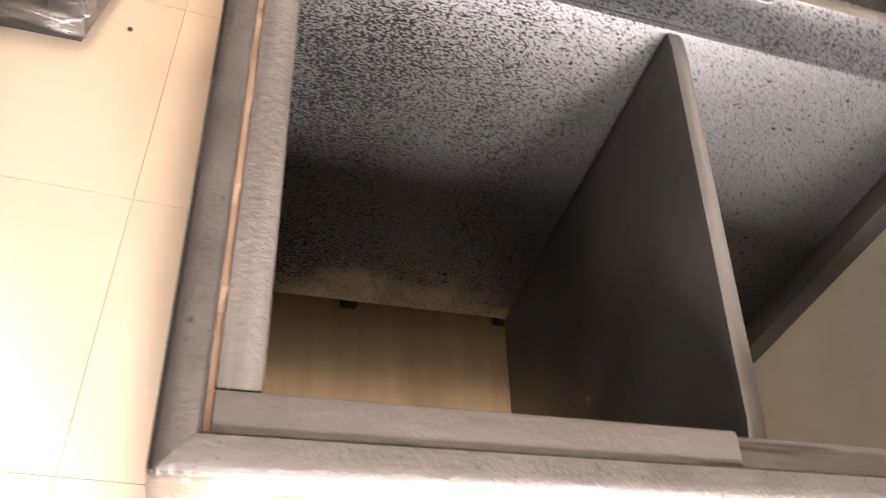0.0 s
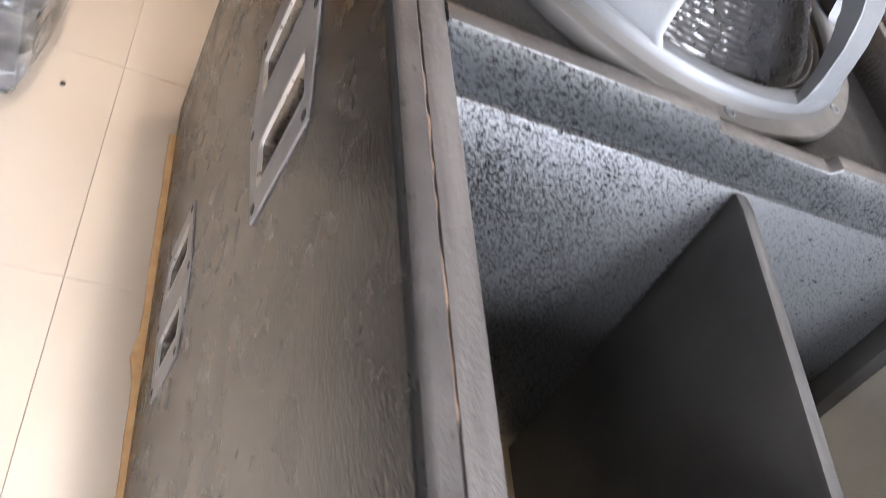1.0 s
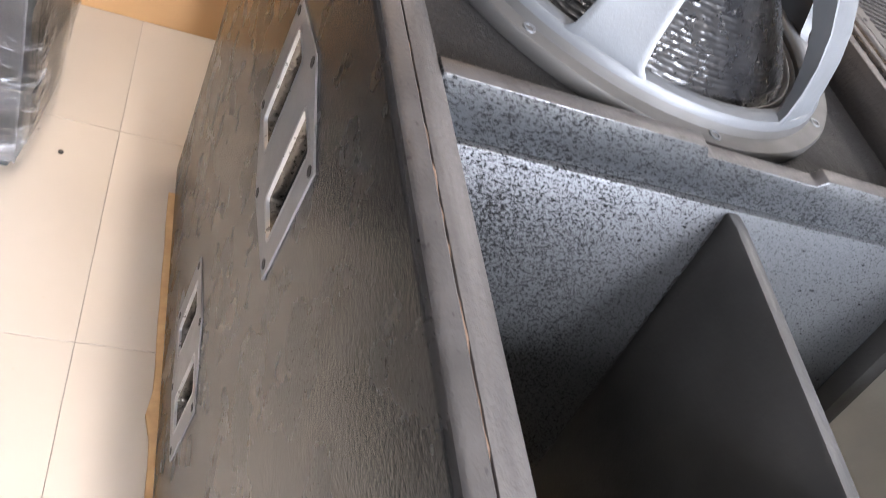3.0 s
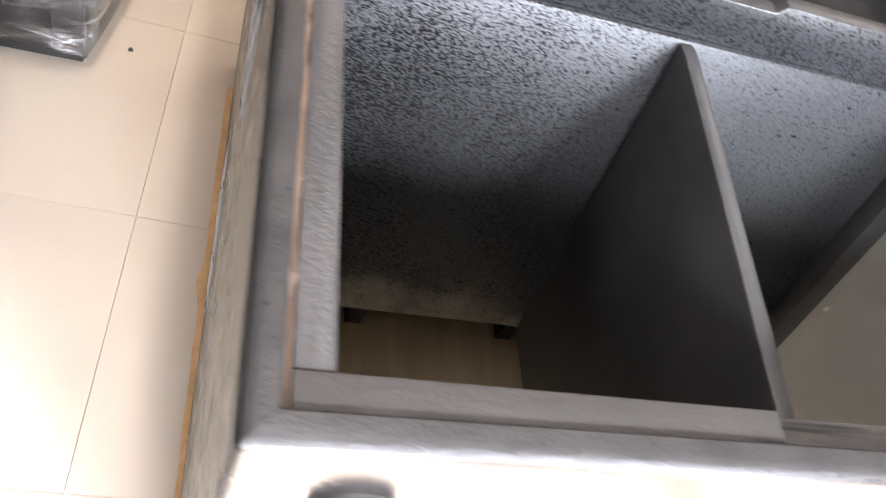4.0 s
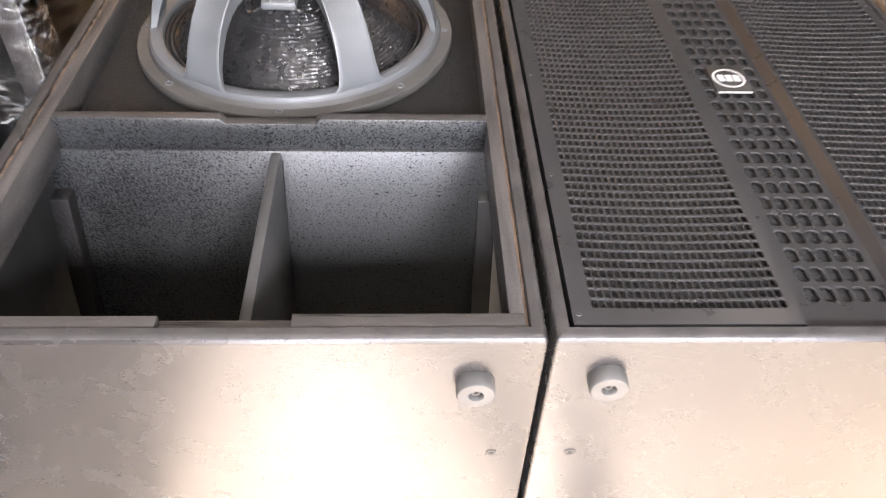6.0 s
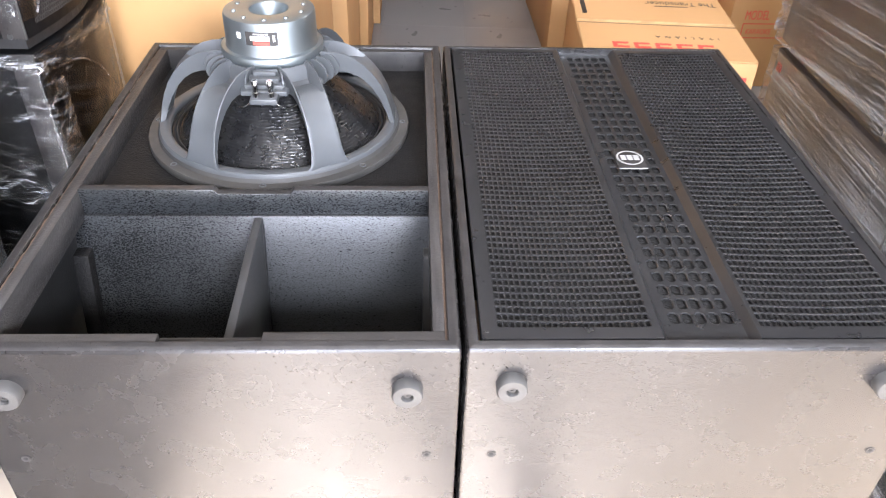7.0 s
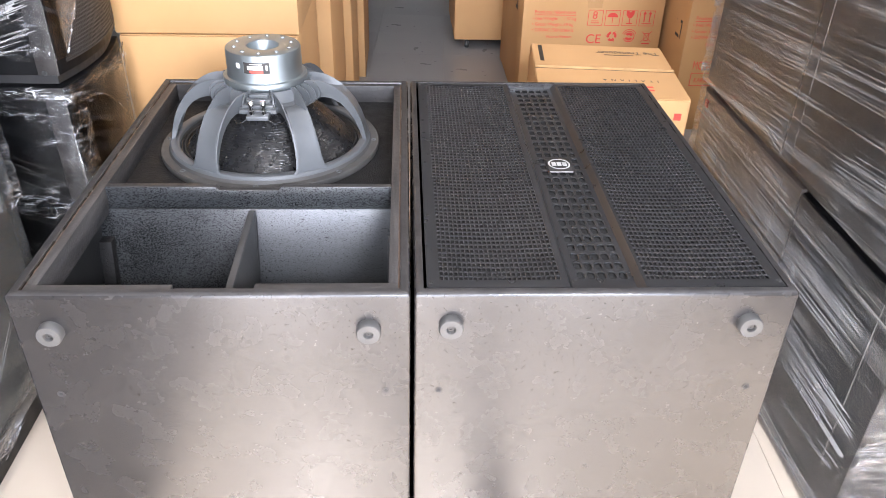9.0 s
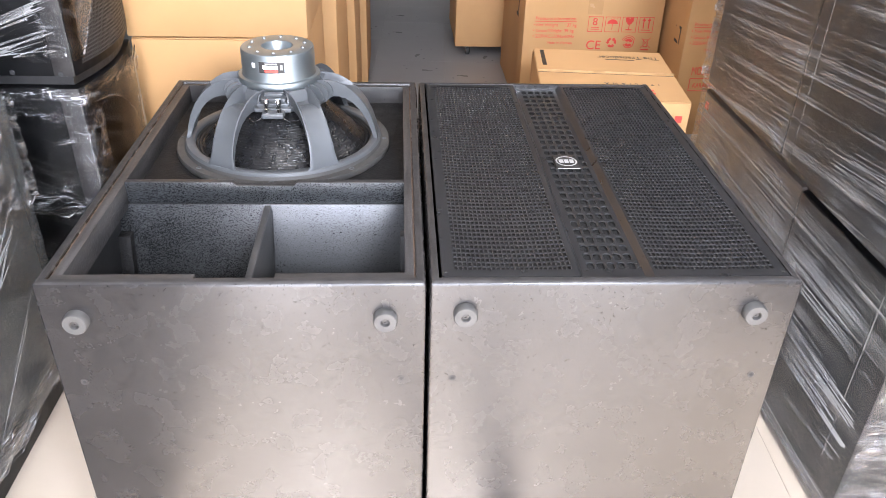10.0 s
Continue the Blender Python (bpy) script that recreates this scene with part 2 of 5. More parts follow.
BRIGHTSTEEL = surface("rolled_bright_steel", (0.46, 0.46, 0.47), (0.58, 0.58, 0.59), 30, (0.25, 0.4), metal=0.7, grain=None)
DULLSTEEL = surface("scuffed_bare_steel", (0.06, 0.052, 0.045), (0.24, 0.215, 0.19), 90, (0.22, 0.4), metal=0.9, grain=(200, 0.3, 0.001), stretch=(1, 1, 0.25))
GRILLE = surface("black_powder_coated_steel", (0.0175, 0.0172, 0.0178), (0.024, 0.0236, 0.0242), 9, (0.26, 0.35), grain=None, specular=0.52)
FOAM = surface("black_foam", (0.006, 0.0059, 0.0059), (0.013, 0.0127, 0.0127), 60, (0.85, 0.95), grain=(320, 0.8, 0.002))
MESHED = surface("satin_black_mesh", (0.030, 0.030, 0.031), (0.048, 0.048, 0.049), 9, (0.3, 0.45), grain=None)
DARK = surface("black_box_side", (0.0030, 0.0031, 0.0034), (0.0058, 0.0060, 0.0066), 4, (0.35, 0.5), grain=(300, 0.2, 0.0006), specular=0.2)
BROWN = surface("dark_brown_carton", (0.055, 0.043, 0.035), (0.115, 0.091, 0.075), 7, (0.5, 0.7), grain=(90, 0.1, 0.001))
WHITE = surface("white_print", (0.72, 0.72, 0.7), (0.8, 0.8, 0.78), 20, (0.4, 0.6), grain=None)
EMBLEM = surface("grey_white_print", (0.36, 0.36, 0.35), (0.44, 0.44, 0.43), 20, (0.5, 0.7), grain=None)
RED = surface("red_print", (0.62, 0.05, 0.035), (0.7, 0.07, 0.05), 20, (0.6, 0.8), grain=None)
BLACK = surface("black_print", (0.012, 0.011, 0.01), (0.03, 0.027, 0.025), 20, (0.5, 0.7), grain=None)


def gloss_film(t, normal, milk, colour, rough=0.10, ior=1.75):
    """Thin clear film: lets the view through, mirrors by its angle, and scatters a little where it is milky."""
    gloss = node(t, "ShaderNodeBsdfAnisotropic", {"Color": (0.95, 0.97, 1.0, 1), "Roughness": rough, "Normal": normal})
    fres = node(t, "ShaderNodeFresnel", {"IOR": ior, "Normal": normal})
    clear = node(t, "ShaderNodeMixShader", {0: fres.outputs[0], 1: node(t, "ShaderNodeBsdfTransparent").outputs[0], 2: gloss.outputs[0]})
    haze = node(t, "ShaderNodeBsdfDiffuse", {"Color": colour})
    mix = node(t, "ShaderNodeMixShader", {0: milk, 1: clear.outputs[0], 2: haze.outputs[0]})
    t.links.new(mix.outputs[0], t.nodes["Material Output"].inputs[0])


def film_material(name, milky, top, colour=(0.55, 0.55, 0.55, 1), rough=0.10, ior=1.75, start=0.515, pull=0.7):
    """Stretch film: clear between long pulled strands of three widths that catch the light."""
    m, t, p = material(name)
    t.nodes.remove(p)
    wide = noise_of(t, 1.0, 3, 0.6, (0.35, 38, 1), (0, 0, 0), "UV")
    fine = noise_of(t, 1.0, 3, 0.65, (0.6, 190, 1), (0, 0, 0), "UV")
    hair = noise_of(t, 1.0, 2, 0.6, (1.0, 620, 1), (0, 0, 0), "UV")
    cloud = noise_of(t, 2.4, 4, 0.6, coord="UV")
    both = None
    for value, share in ((wide, 0.36), (fine, 0.28), (hair, 0.16), (cloud, 0.20)):
        v = node(t, "ShaderNodeMath", {0: value, 1: share}, operation="MULTIPLY").outputs[0]
        both = v if both is None else node(t, "ShaderNodeMath", {0: both, 1: v}, operation="ADD").outputs[0]
    milk = ramp(t, both, [(start, grey(milky)), (0.60, grey(top))])
    gloss_film(t, bump(t, both, pull, 0.010), milk, colour, rough, ior)
    return m


FILM = film_material("stretch_film", 0.0, 0.04, rough=0.04, ior=1.5, pull=0.22)
FILM2 = film_material("dense_stretch_film", 0.04, 0.50, (0.57, 0.555, 0.545, 1), 0.10, 1.45, 0.52)
MILKY = film_material("milky_stretch_film", 0.07, 0.16, (0.50, 0.53, 0.52, 1))


def strand_material(name, colour):
    m, t, p = material(name)
    p.inputs["Base Color"].default_value = colour
    p.inputs["Roughness"].default_value = 0.3
    fac = ramp(t, noise_of(t, 3, 3, 0.6), [(0.40, grey(0.02)), (0.66, grey(0.62))])
    mix = node(t, "ShaderNodeMixShader", {0: fac, 1: node(t, "ShaderNodeBsdfTransparent").outputs[0], 2: p.outputs[0]})
    t.links.new(mix.outputs[0], t.nodes["Material Output"].inputs[0])
    return m


def crumple_material():
    """Creased film: mirror-like facets, here and there milky, with thin white lines painted as glints on the creases,
    and patches where it lies smooth and unseen.
    """
    m, t, p = material("crumpled_film")
    t.nodes.remove(p)
    crease_glints = None
    for scale, turn in ((26, (0.25, 0.3, 0)), (60, (-0.5, 0.2, 0.6))):
        line = ramp(t, noise_of(t, scale, 2, 0.5, (0.4, 0.4, 1.7), turn), [(0.475, grey(0)), (0.5, grey(0.85)), (0.525, grey(0))])
        crease_glints = line if crease_glints is None else node(t, "ShaderNodeMath", {0: crease_glints, 1: line}, operation="MAXIMUM").outputs[0]
    gathered = ramp(t, noise_of(t, 17, 3, 0.6, (0.5, 0.5, 1.4)), [(0.44, grey(0.05)), (0.60, grey(1))])
    milk = node(t, "ShaderNodeMath", {0: crease_glints, 1: gathered}, operation="MULTIPLY").outputs[0]
    n = bump(t, noise_of(t, 48, 4, 0.6, (0.4, 0.4, 2.0), (0.3, 0.4, 0)), 1.0, 0.012)
    gloss_film(t, n, milk, (0.80, 0.82, 0.85, 1), 0.04, 1.6)
    out = t.nodes["Material Output"]
    film = out.inputs[0].links[0].from_socket
    mask = ramp(t, noise_of(t, 11, 4, 0.65, (0.6, 0.6, 1.5), (0.2, 0.4, 0)), [(0.44, grey(0)), (0.60, grey(1))])
    mix = node(t, "ShaderNodeMixShader", {0: mask, 1: node(t, "ShaderNodeBsdfTransparent").outputs[0], 2: film})
    t.links.new(mix.outputs[0], out.inputs[0])
    return m


STRING = surface("pale_string", (0.07, 0.068, 0.062), (0.26, 0.25, 0.235), 160, (0.7, 0.9), grain=None)
STRAND, WARMSTRAND, CRUMPLE = strand_material("film_strand", (0.54, 0.54, 0.54, 1)), strand_material("warm_film_strand", (0.42, 0.36, 0.31, 1)), crumple_material()


# ---------------------------------------------------------------- mesh helpers
def mesh_of(name, bm, mat, smooth=False):
    me = bpy.data.meshes.new(name)
    bm.normal_update()
    bm.to_mesh(me)
    bm.free()
    for m in mat if isinstance(mat, (list, tuple)) else [mat]:
        me.materials.append(m)
    if smooth:
        me.shade_smooth()
        me.set_sharp_from_angle(angle=radians(38))
    return me


def thing(name, base, label, category, group="", kind=""):
    ob = new(name)
    ob.location = base
    ob.empty_display_size = 0.05
    bpy.context.view_layer.update()
    return tagged(ob, label, category, group, kind)


def adopt(ob, parent):
    ob.parent = parent
    if parent.type == "EMPTY":
        ob.matrix_parent_inverse = Matrix.Translation(parent.location).inverted()
    return ob


def part(name, bm, mat, parent, label="", smooth=True):
    ob = adopt(new(name, mesh_of(name, bm, mat, smooth)), parent)
    return tagged(ob, label)


def solo(name, bm, mat, label, category, group="", kind="", smooth=True):
    return tagged(new(name, mesh_of(name, bm, mat, smooth)), label, category, group, kind)


def add_box(bm, x0, y0, z0, x1, y1, z1, bevel=0.0, segs=2, m=None):
    r = bmesh.ops.create_cube(bm, size=1)
    vs = r["verts"]
    bmesh.ops.scale(bm, vec=(x1 - x0, y1 - y0, z1 - z0), verts=vs)
    bmesh.ops.translate(bm, vec=((x0 + x1) / 2, (y0 + y1) / 2, (z0 + z1) / 2), verts=vs)
    if bevel:
        es = list({e for v in vs for e in v.link_edges})
        out = bmesh.ops.bevel(bm, geom=es, offset=bevel, segments=segs, affect="EDGES", profile=0.5)
        vs = list({v for f in out["faces"] for v in f.verts} | {v for v in vs if v.is_valid})
    if m is not None:
        bmesh.ops.transform(bm, matrix=m, verts=vs)
    return vs


def box(x0, y0, z0, x1, y1, z1, bevel=0.0, segs=2, m=None):
    bm = bmesh.new()
    add_box(bm, x0, y0, z0, x1, y1, z1, bevel, segs, m)
    return bm


def lathe(profile, n=48, m=None, bm=None):
    bm = bm or bmesh.new()
    rings = []
    for r, z in profile:
        if r < 1e-6:
            rings.append([bm.verts.new((0, 0, z))] * n)
        else:
            rings.append([bm.verts.new((r * math.cos(2 * math.pi * k / n), r * math.sin(2 * math.pi * k / n), z)) for k in range(n)])
    made = {v for ring in rings for v in ring}
    for a, b in zip(rings, rings[1:]):
        for k in range(n):
            q = [a[k], a[(k + 1) % n], b[(k + 1) % n], b[k]]
            q = list(dict.fromkeys(q))
            if len(q) > 2:
                bm.faces.new(q)
    bmesh.ops.recalc_face_normals(bm, faces=bm.faces)
    if m is not None:
        bmesh.ops.transform(bm, matrix=m, verts=list(made))
    return bm


def prism(points, vec, bevel=0.0, bm=None):
    """A flat polygon pulled along vec into a solid."""
    bm = bm or bmesh.new()
    f = bm.faces.new([bm.verts.new(p) for p in points])
    out = bmesh.ops.extrude_face_region(bm, geom=[f])
    vs = [v for v in out["geom"] if isinstance(v, bmesh.types.BMVert)]
    bmesh.ops.translate(bm, vec=vec, verts=vs)
    bmesh.ops.recalc_face_normals(bm, faces=bm.faces)
    if bevel:
        bmesh.ops.bevel(bm, geom=list(bm.edges), offset=bevel, segments=2, affect="EDGES", profile=0.5)
    return bm


def loop_of(x0, y0, x1, y1, r, n=4):
    pts = []
    for cx, cy, a in ((x1 - r, y1 - r, 0), (x0 + r, y1 - r, 90), (x0 + r, y0 + r, 180), (x1 - r, y0 + r, 270)):
        for k in range(n + 1):
            b = radians(a + 90 * k / n)
            pts.append((cx + r * math.cos(b), cy + r * math.sin(b)))
    return pts


def tray(x0, y0, x1, y1, profile, corner, holes=()):
    """A rectangular frame swept from (inset, height) points; holes: (y0, y1, z0, z1) cut in the outer face at x0."""
    bm = bmesh.new()
    n = 4
    loops = []
    for d, z in profile:
        loops.append([bm.verts.new((x, y, z)) for x, y in loop_of(x0 + d, y0 + d, x1 - d, y1 - d, max(corner - d, 0.0004), n)])
    count = len(loops[0])
    left = 2 * (n + 1) - 1
    last = len(loops) - 2
    for s, (a, b) in enumerate(zip(loops, loops[1:])):
        for k in range(count):
            if s in (0, last) and k == left and holes:
                continue
            bm.faces.new((a[k], a[(k + 1) % count], b[(k + 1) % count], b[k]))
    for s in (0, last) if holes else ():
        d = profile[s][0]
        za, zb = sorted((profile[s][1], profile[s + 1][1]))
        r = max(corner - d, 0.0004)
        ys = sorted({y0 + d + r, y1 - d - r, *(v for h in holes for v in h[:2])})
        zs = sorted({za, zb, *(v for h in holes for v in h[2:])})
        grid = {(y, z): bm.verts.new((x0 + d, y, z)) for y in ys for z in zs}
        for ya, yb in zip(ys, ys[1:]):
            for zc, zd in zip(zs, zs[1:]):
                if not any(h[0] <= ya and yb <= h[1] and h[2] <= zc and zd <= h[3] for h in holes):
                    bm.faces.new((grid[ya, zc], grid[ya, zd], grid[yb, zd], grid[yb, zc]))
    bmesh.ops.remove_doubles(bm, verts=bm.verts, dist=1e-5)
    bmesh.ops.recalc_face_normals(bm, faces=bm.faces)
    return bm


def arc(d0, z0, r, n=4):
    """The rounded top edge of a panel, from its outer face to its top."""
    return [(d0 + r - r * math.cos(math.pi / 2 * k / n), z0 - r + r * math.sin(math.pi / 2 * k / n)) for k in range(n + 1)]


# ---------------------------------------------------------------- the store: floor, walls, ceiling
floor = solo("floor", box(-4.0, -1.85, -0.08, 4.0, 11.6, -0.004), GROUT, "cream glazed floor tiles with thin dirty joints", "floor", kind="structure", smooth=False)
solo("ground", box(-60, -80, -0.3, 60, -1.87, -0.02), OUT, "pale concrete ground outside the shop", "ground", kind="structure", smooth=False)
for nm, b, lab in (("wall_west", (-3.3, -1.85, -0.08, -3.15, 11.5, 3.6), "plain grey painted side wall"),
                   ("wall_east", (3.15, -1.85, -0.08, 3.3, 11.5, 3.6), "plain grey painted side wall"),
                   ("wall_north", (-3.3, 11.5, -0.08, 3.3, 11.65, 3.6), "plain grey painted back wall")):
    solo(nm, box(*b), WALLP, lab, "wall", kind="structure", smooth=False)
# unseen wall; its added pier splits the daylight into two glints on the panels
bm = bmesh.new()
for x0, x1, z0 in ((-3.3, -0.71, -0.08), (-0.03, 0.05, -0.08), (1.36, 3.3, -0.08)):
    add_box(bm, x0, -2.0, z0, x1, -1.85, 2.2)
add_box(bm, -3.3, -2.0, 2.2, 3.3, -1.85, 3.6)
solo("wall_south", bm, WALLP, "unseen grey front wall whose two openings shape the daylight", "wall", kind="structure", smooth=False)
solo("ceiling", box(-3.3, -2.0, 3.6, 3.3, 11.65, 3.7), CEIL, "plain white painted ceiling", "ceiling", kind="structure", smooth=False)

# ---------------------------------------------------------------- subwoofer cabinets
OX0, OX1 = -0.580, -0.003       # open cabinet
GX0, GX1 = 0.003, 0.578         # cabinet with its grille on
HANDLES = ((0.4385, 0.532), (0.447, 0.178))
SLOTS = [(cy + dy0, cy + dy1, cz - 0.05, cz + 0.052) for cy, cz in HANDLES for dy0, dy1 in ((0.022, 0.066), (-0.07, -0.024))]


def foot(cab, x, z):
    m = Matrix.Translation((x, 0.0, z)) @ Euler((radians(90), 0, 0)).to_matrix().to_4x4()
    f = part("foot", lathe([(0.0185, -0.001), (0.0185, 0.013), (0.0168, 0.0155), (0.0075, 0.0155), (0.006, 0.013), (0.006, 0.009), (0, 0.009)], 32, m), GREYRUBBER, cab, "round dusty grey rubber foot")
    s = lathe([(0.0045, 0.009), (0.0045, 0.0115), (0.002, 0.0115), (0.0015, 0.0102), (0, 0.0102)], 16, m)
    part("screw", s, BLACK, f)


def screw_hole(cab, x, z):
    m = Matrix.Translation((x, 0.0, z)) @ Euler((radians(90), 0, 0)).to_matrix().to_4x4()
    hole = part("screw", lathe([(0.0062, -0.0005), (0.0058, 0.0009), (0.0046, 0.0011), (0.0036, 0.0006), (0, 0.0005)], 20, m), RIM, cab, "small countersunk screw in the paint")
    # flat black disc stands for the shade in the screw's hollow
    part("painted_recess", lathe([(0.0029, 0.0005), (0.0027, 0.0009), (0, 0.0009)], 14, m), FOAM, hole)


def handle(cab, cy, cz):
    """Hexagonal steel plate with two finger slots and pressed cups behind them."""
    x = OX0
    hexa = [(0.094, -0.057), (0.094, 0.058), (0.0, 0.077), (-0.096, 0.056), (-0.094, -0.064), (0.0, -0.079)]
    slots = [(0.022, 0.066, -0.05, 0.052), (-0.07, -0.024, -0.05, 0.052)]
    bm = bmesh.new()
    ys = [0.094, 0.066, 0.022, -0.024, -0.07, -0.095]

    def edge(y, up):
        a, b = ((0.0, 0.077), (0.094, 0.058)) if up and y >= 0 else ((0.0, 0.077), (-0.096, 0.056)) if up else ((0.0, -0.079), (0.094, -0.057)) if y >= 0 else ((0.0, -0.079), (-0.096, -0.064))
        return a[1] + (b[1] - a[1]) * (y - a[0]) / (b[0] - a[0])

    for ya, yb in zip(ys, ys[1:]):
        inside = any(s[0] <= yb and ya <= s[1] for s in slots)
        strips = [(None, -0.05), (0.052, None)] if inside else [(None, None)]
        cols = [ya, yb] if not (ya > 0 > yb) else [ya, 0.0, yb]
        for a, b in zip(cols, cols[1:]):
            for lo, hi in strips:
                q = [(a, edge(a, False) if lo is None else lo), (b, edge(b, False) if lo is None else lo),
                     (b, edge(b, True) if hi is None else hi), (a, edge(a, True) if hi is None else hi)]
                prism([(x - 0.0018, cy + 0.97 * y, cz + 0.985 * z) for y, z in q], (0.0016, 0, 0), bm=bm)
    bmesh.ops.remove_doubles(bm, verts=bm.verts, dist=1e-5)
    plate = part("handle", bm, STEEL, cab, "grey steel hexagonal plate handle with two finger slots")
    for y0, y1, z0, z1 in slots:
        # cup: rolled lip and tapering pocket
        bm = bmesh.new()
        prof = [(0.0, -0.0019), (0.0016, -0.0026), (0.0034, -0.0022), (0.0046, 0.0005), (0.006, 0.010), (0.0075, 0.030), (0.009, 0.060)]
        loops = []
        for d, depth in prof:
            loops.append([bm.verts.new((x + depth, cy + yy, cz + zz)) for yy, zz in loop_of(y0 - 0.001 + d, z0 - 0.001 + d, y1 + 0.001 - d, z1 + 0.001 - d, max(0.008 - d, 0.003), 3)])
        n = len(loops[0])
        for a, b in zip(loops, loops[1:]):
            for k in range(n):
                bm.faces.new((a[k], a[(k + 1) % n], b[(k + 1) % n], b[k]))
        bm.faces.new(loops[-1])
        # deep faces are coloured black to stand for the shade in the pocket
        for f in bm.faces:
            f.material_index = 2 if f.calc_center_median().x > x + 0.018 else 1 if f.calc_center_median().x > x + 0.002 else 0
        bmesh.ops.recalc_face_normals(bm, faces=bm.faces)
        part("finger_cup", bm, [BRIGHTSTEEL, DULLSTEEL, RUBBER], plate, "pressed steel pocket with rolled bright lip, blackened inside for shade")
        bar = lathe([(0, z0 + 0.006), (0.0065, z0 + 0.007), (0.0065, z1 - 0.007), (0, z1 - 0.006)], 20, Matrix.Translation((x + 0.016, cy + (y0 + y1) / 2 + 0.003, cz)))
        part("grip_bar", bar, CHROME, plate, "rounded steel grip bar inside the slot")
    for y, z in hexa:
        k = 0.88 if abs(y) > 0.01 else 0.9
        m = Matrix.Translation((x - 0.0018, cy + y * k, cz + z * k)) @ Euler((0, radians(-90), 0)).to_matrix().to_4x4()
        part("screw", lathe([(0.0044, 0), (0.0040, 0.0006), (0.0015, 0.0007), (0, 0.0004)], 14, m), BLACK, plate)


def worn_edge(bm, lined=False):
    """The matt, handled top of the panels takes the second material, the inside of a lined box the third."""
    bm.normal_update()
    for f in bm.faces:
        c = f.calc_center_median()
        f.material_index = 1 if f.normal.z > 0.6 and c.z > H - 0.01 else 0
        if lined and abs(f.normal.z) < 0.3 and OX0 + 0.01 < c.x < OX1 - 0.01 and 0.01 < c.y < D - 0.01 and c.z < H - 0.01:
            f.material_index = 2
    return bm


def open_cabinet():
    cab = thing("subwoofer_cabinet", ((OX0 + OX1) / 2, D / 2, 0.0), "open black textured subwoofer cabinet lying on its back, grille removed", "speaker cabinet", "subwoofer cabinets")
    x0, x1 = OX0, OX1
    prof = [(0.0, 0.006)] + arc(0.0, H, 0.0075) + [(0.0140, H), (0.0152, H - 0.0012), (0.0158, H - 0.006), (0.0158, 0.02)]
    part("body", worn_edge(tray(x0, 0.0, x1, D, prof, 0.004, SLOTS), True), [PAINT, RIM, BAFFLE], cab)
    part("back_board", box(x0 + 0.0155, 0.0155, 0.006, x1 - 0.0155, D - 0.0155, 0.022), PLY, cab, "bare pale plywood inside the horn", smooth=False)
    # battens that carry the grille, with raw wood in the joint
    zb = H - 0.004
    part("batten", box(x0 + 0.0182, 0.0312, 0.647, x0 + 0.0345, D - 0.0302, zb, 0.0012), BATTEN, cab, "worn batten round the mouth")
    part("batten", box(x1 - 0.0325, 0.0332, 0.647, x1 - 0.0182, D - 0.0302, zb, 0.0012), BATTEN, cab)
    part("batten", box(x0 + 0.0182, D - 0.0302, 0.647, x1 - 0.0182, D - 0.0180, zb, 0.0012), RIM, cab)
    part("batten", box(x0 + 0.0182, 0.0140, 0.640, -0.351, 0.0310, zb + 0.001, 0.0012), RIMPLY, cab)
    part("batten", box(-0.351, 0.0140, 0.640, -0.232, 0.0312, zb - 0.006, 0.0012), RIMPLY, cab, "lowered batten of the centre notch")
    part("batten", box(-0.232, 0.0140, 0.640, x1 - 0.0182, 0.0330, zb + 0.001, 0.0012), RIMPLY, cab)
    for a, b in ((x0 + 0.0150, x0 + 0.0194), (x1 - 0.0194, x1 - 0.0150)):
        bm = bmesh.new()
        rnd = random.Random(5)
        ys = [0.0145 + (D - 0.035) * k / 90 for k in range(91)]
        top = [H - 0.0044 - rnd.random() * 0.0022 for _ in ys]
        rows = [[bm.verts.new((x, y, z)) for x in (a, b)] for y, z in zip(ys, top)]
        for p, q in zip(rows, rows[1:]):
            bm.faces.new((p[0], p[1], q[1], q[0]))
        part("joint", bm, RAWWOOD, cab, "split raw wood showing in the joint", smooth=False)
    # baffle, its raised lip with a notch, and the horn behind it
    part("baffle", box(x0 + 0.0155, 0.345, 0.640, x1 - 0.0155, D - 0.0155, 0.655), BAFFLE, cab, "matt black driver board", smooth=False)
    z0, zt, zn = 0.6555, H - 0.002, H - 0.009
    xs = [(x0 + 0.0345, z0), (x1 - 0.0325, z0), (x1 - 0.0325, zt), (-0.233, zt), (-0.239, zn), (-0.345, zn), (-0.351, zt), (x0 + 0.0345, zt)]
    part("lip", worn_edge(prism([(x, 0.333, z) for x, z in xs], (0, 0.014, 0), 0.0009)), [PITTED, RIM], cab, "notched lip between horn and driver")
    # the horn wall leans towards the mouth at its foot
    def lean(z):
        return 0.328 - 0.232 * (0.655 - z)

    hw = [(lean(0.655), 0.655), (lean(0.345), 0.345), (lean(0.345) + 0.018, 0.349), (0.346, 0.655)]
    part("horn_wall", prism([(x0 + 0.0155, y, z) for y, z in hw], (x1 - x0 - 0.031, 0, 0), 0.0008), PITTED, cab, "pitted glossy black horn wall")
    dv = [(0.0160, 0.34), (lean(0.34) + 0.002, 0.34), (0.3285, 0.654), (0.312, 0.655), (0.06, 0.640), (0.0160, 0.632)]
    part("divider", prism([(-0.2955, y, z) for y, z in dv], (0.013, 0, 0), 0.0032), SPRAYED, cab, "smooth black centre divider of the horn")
    bead = bmesh.new()
    rnd = random.Random(9)
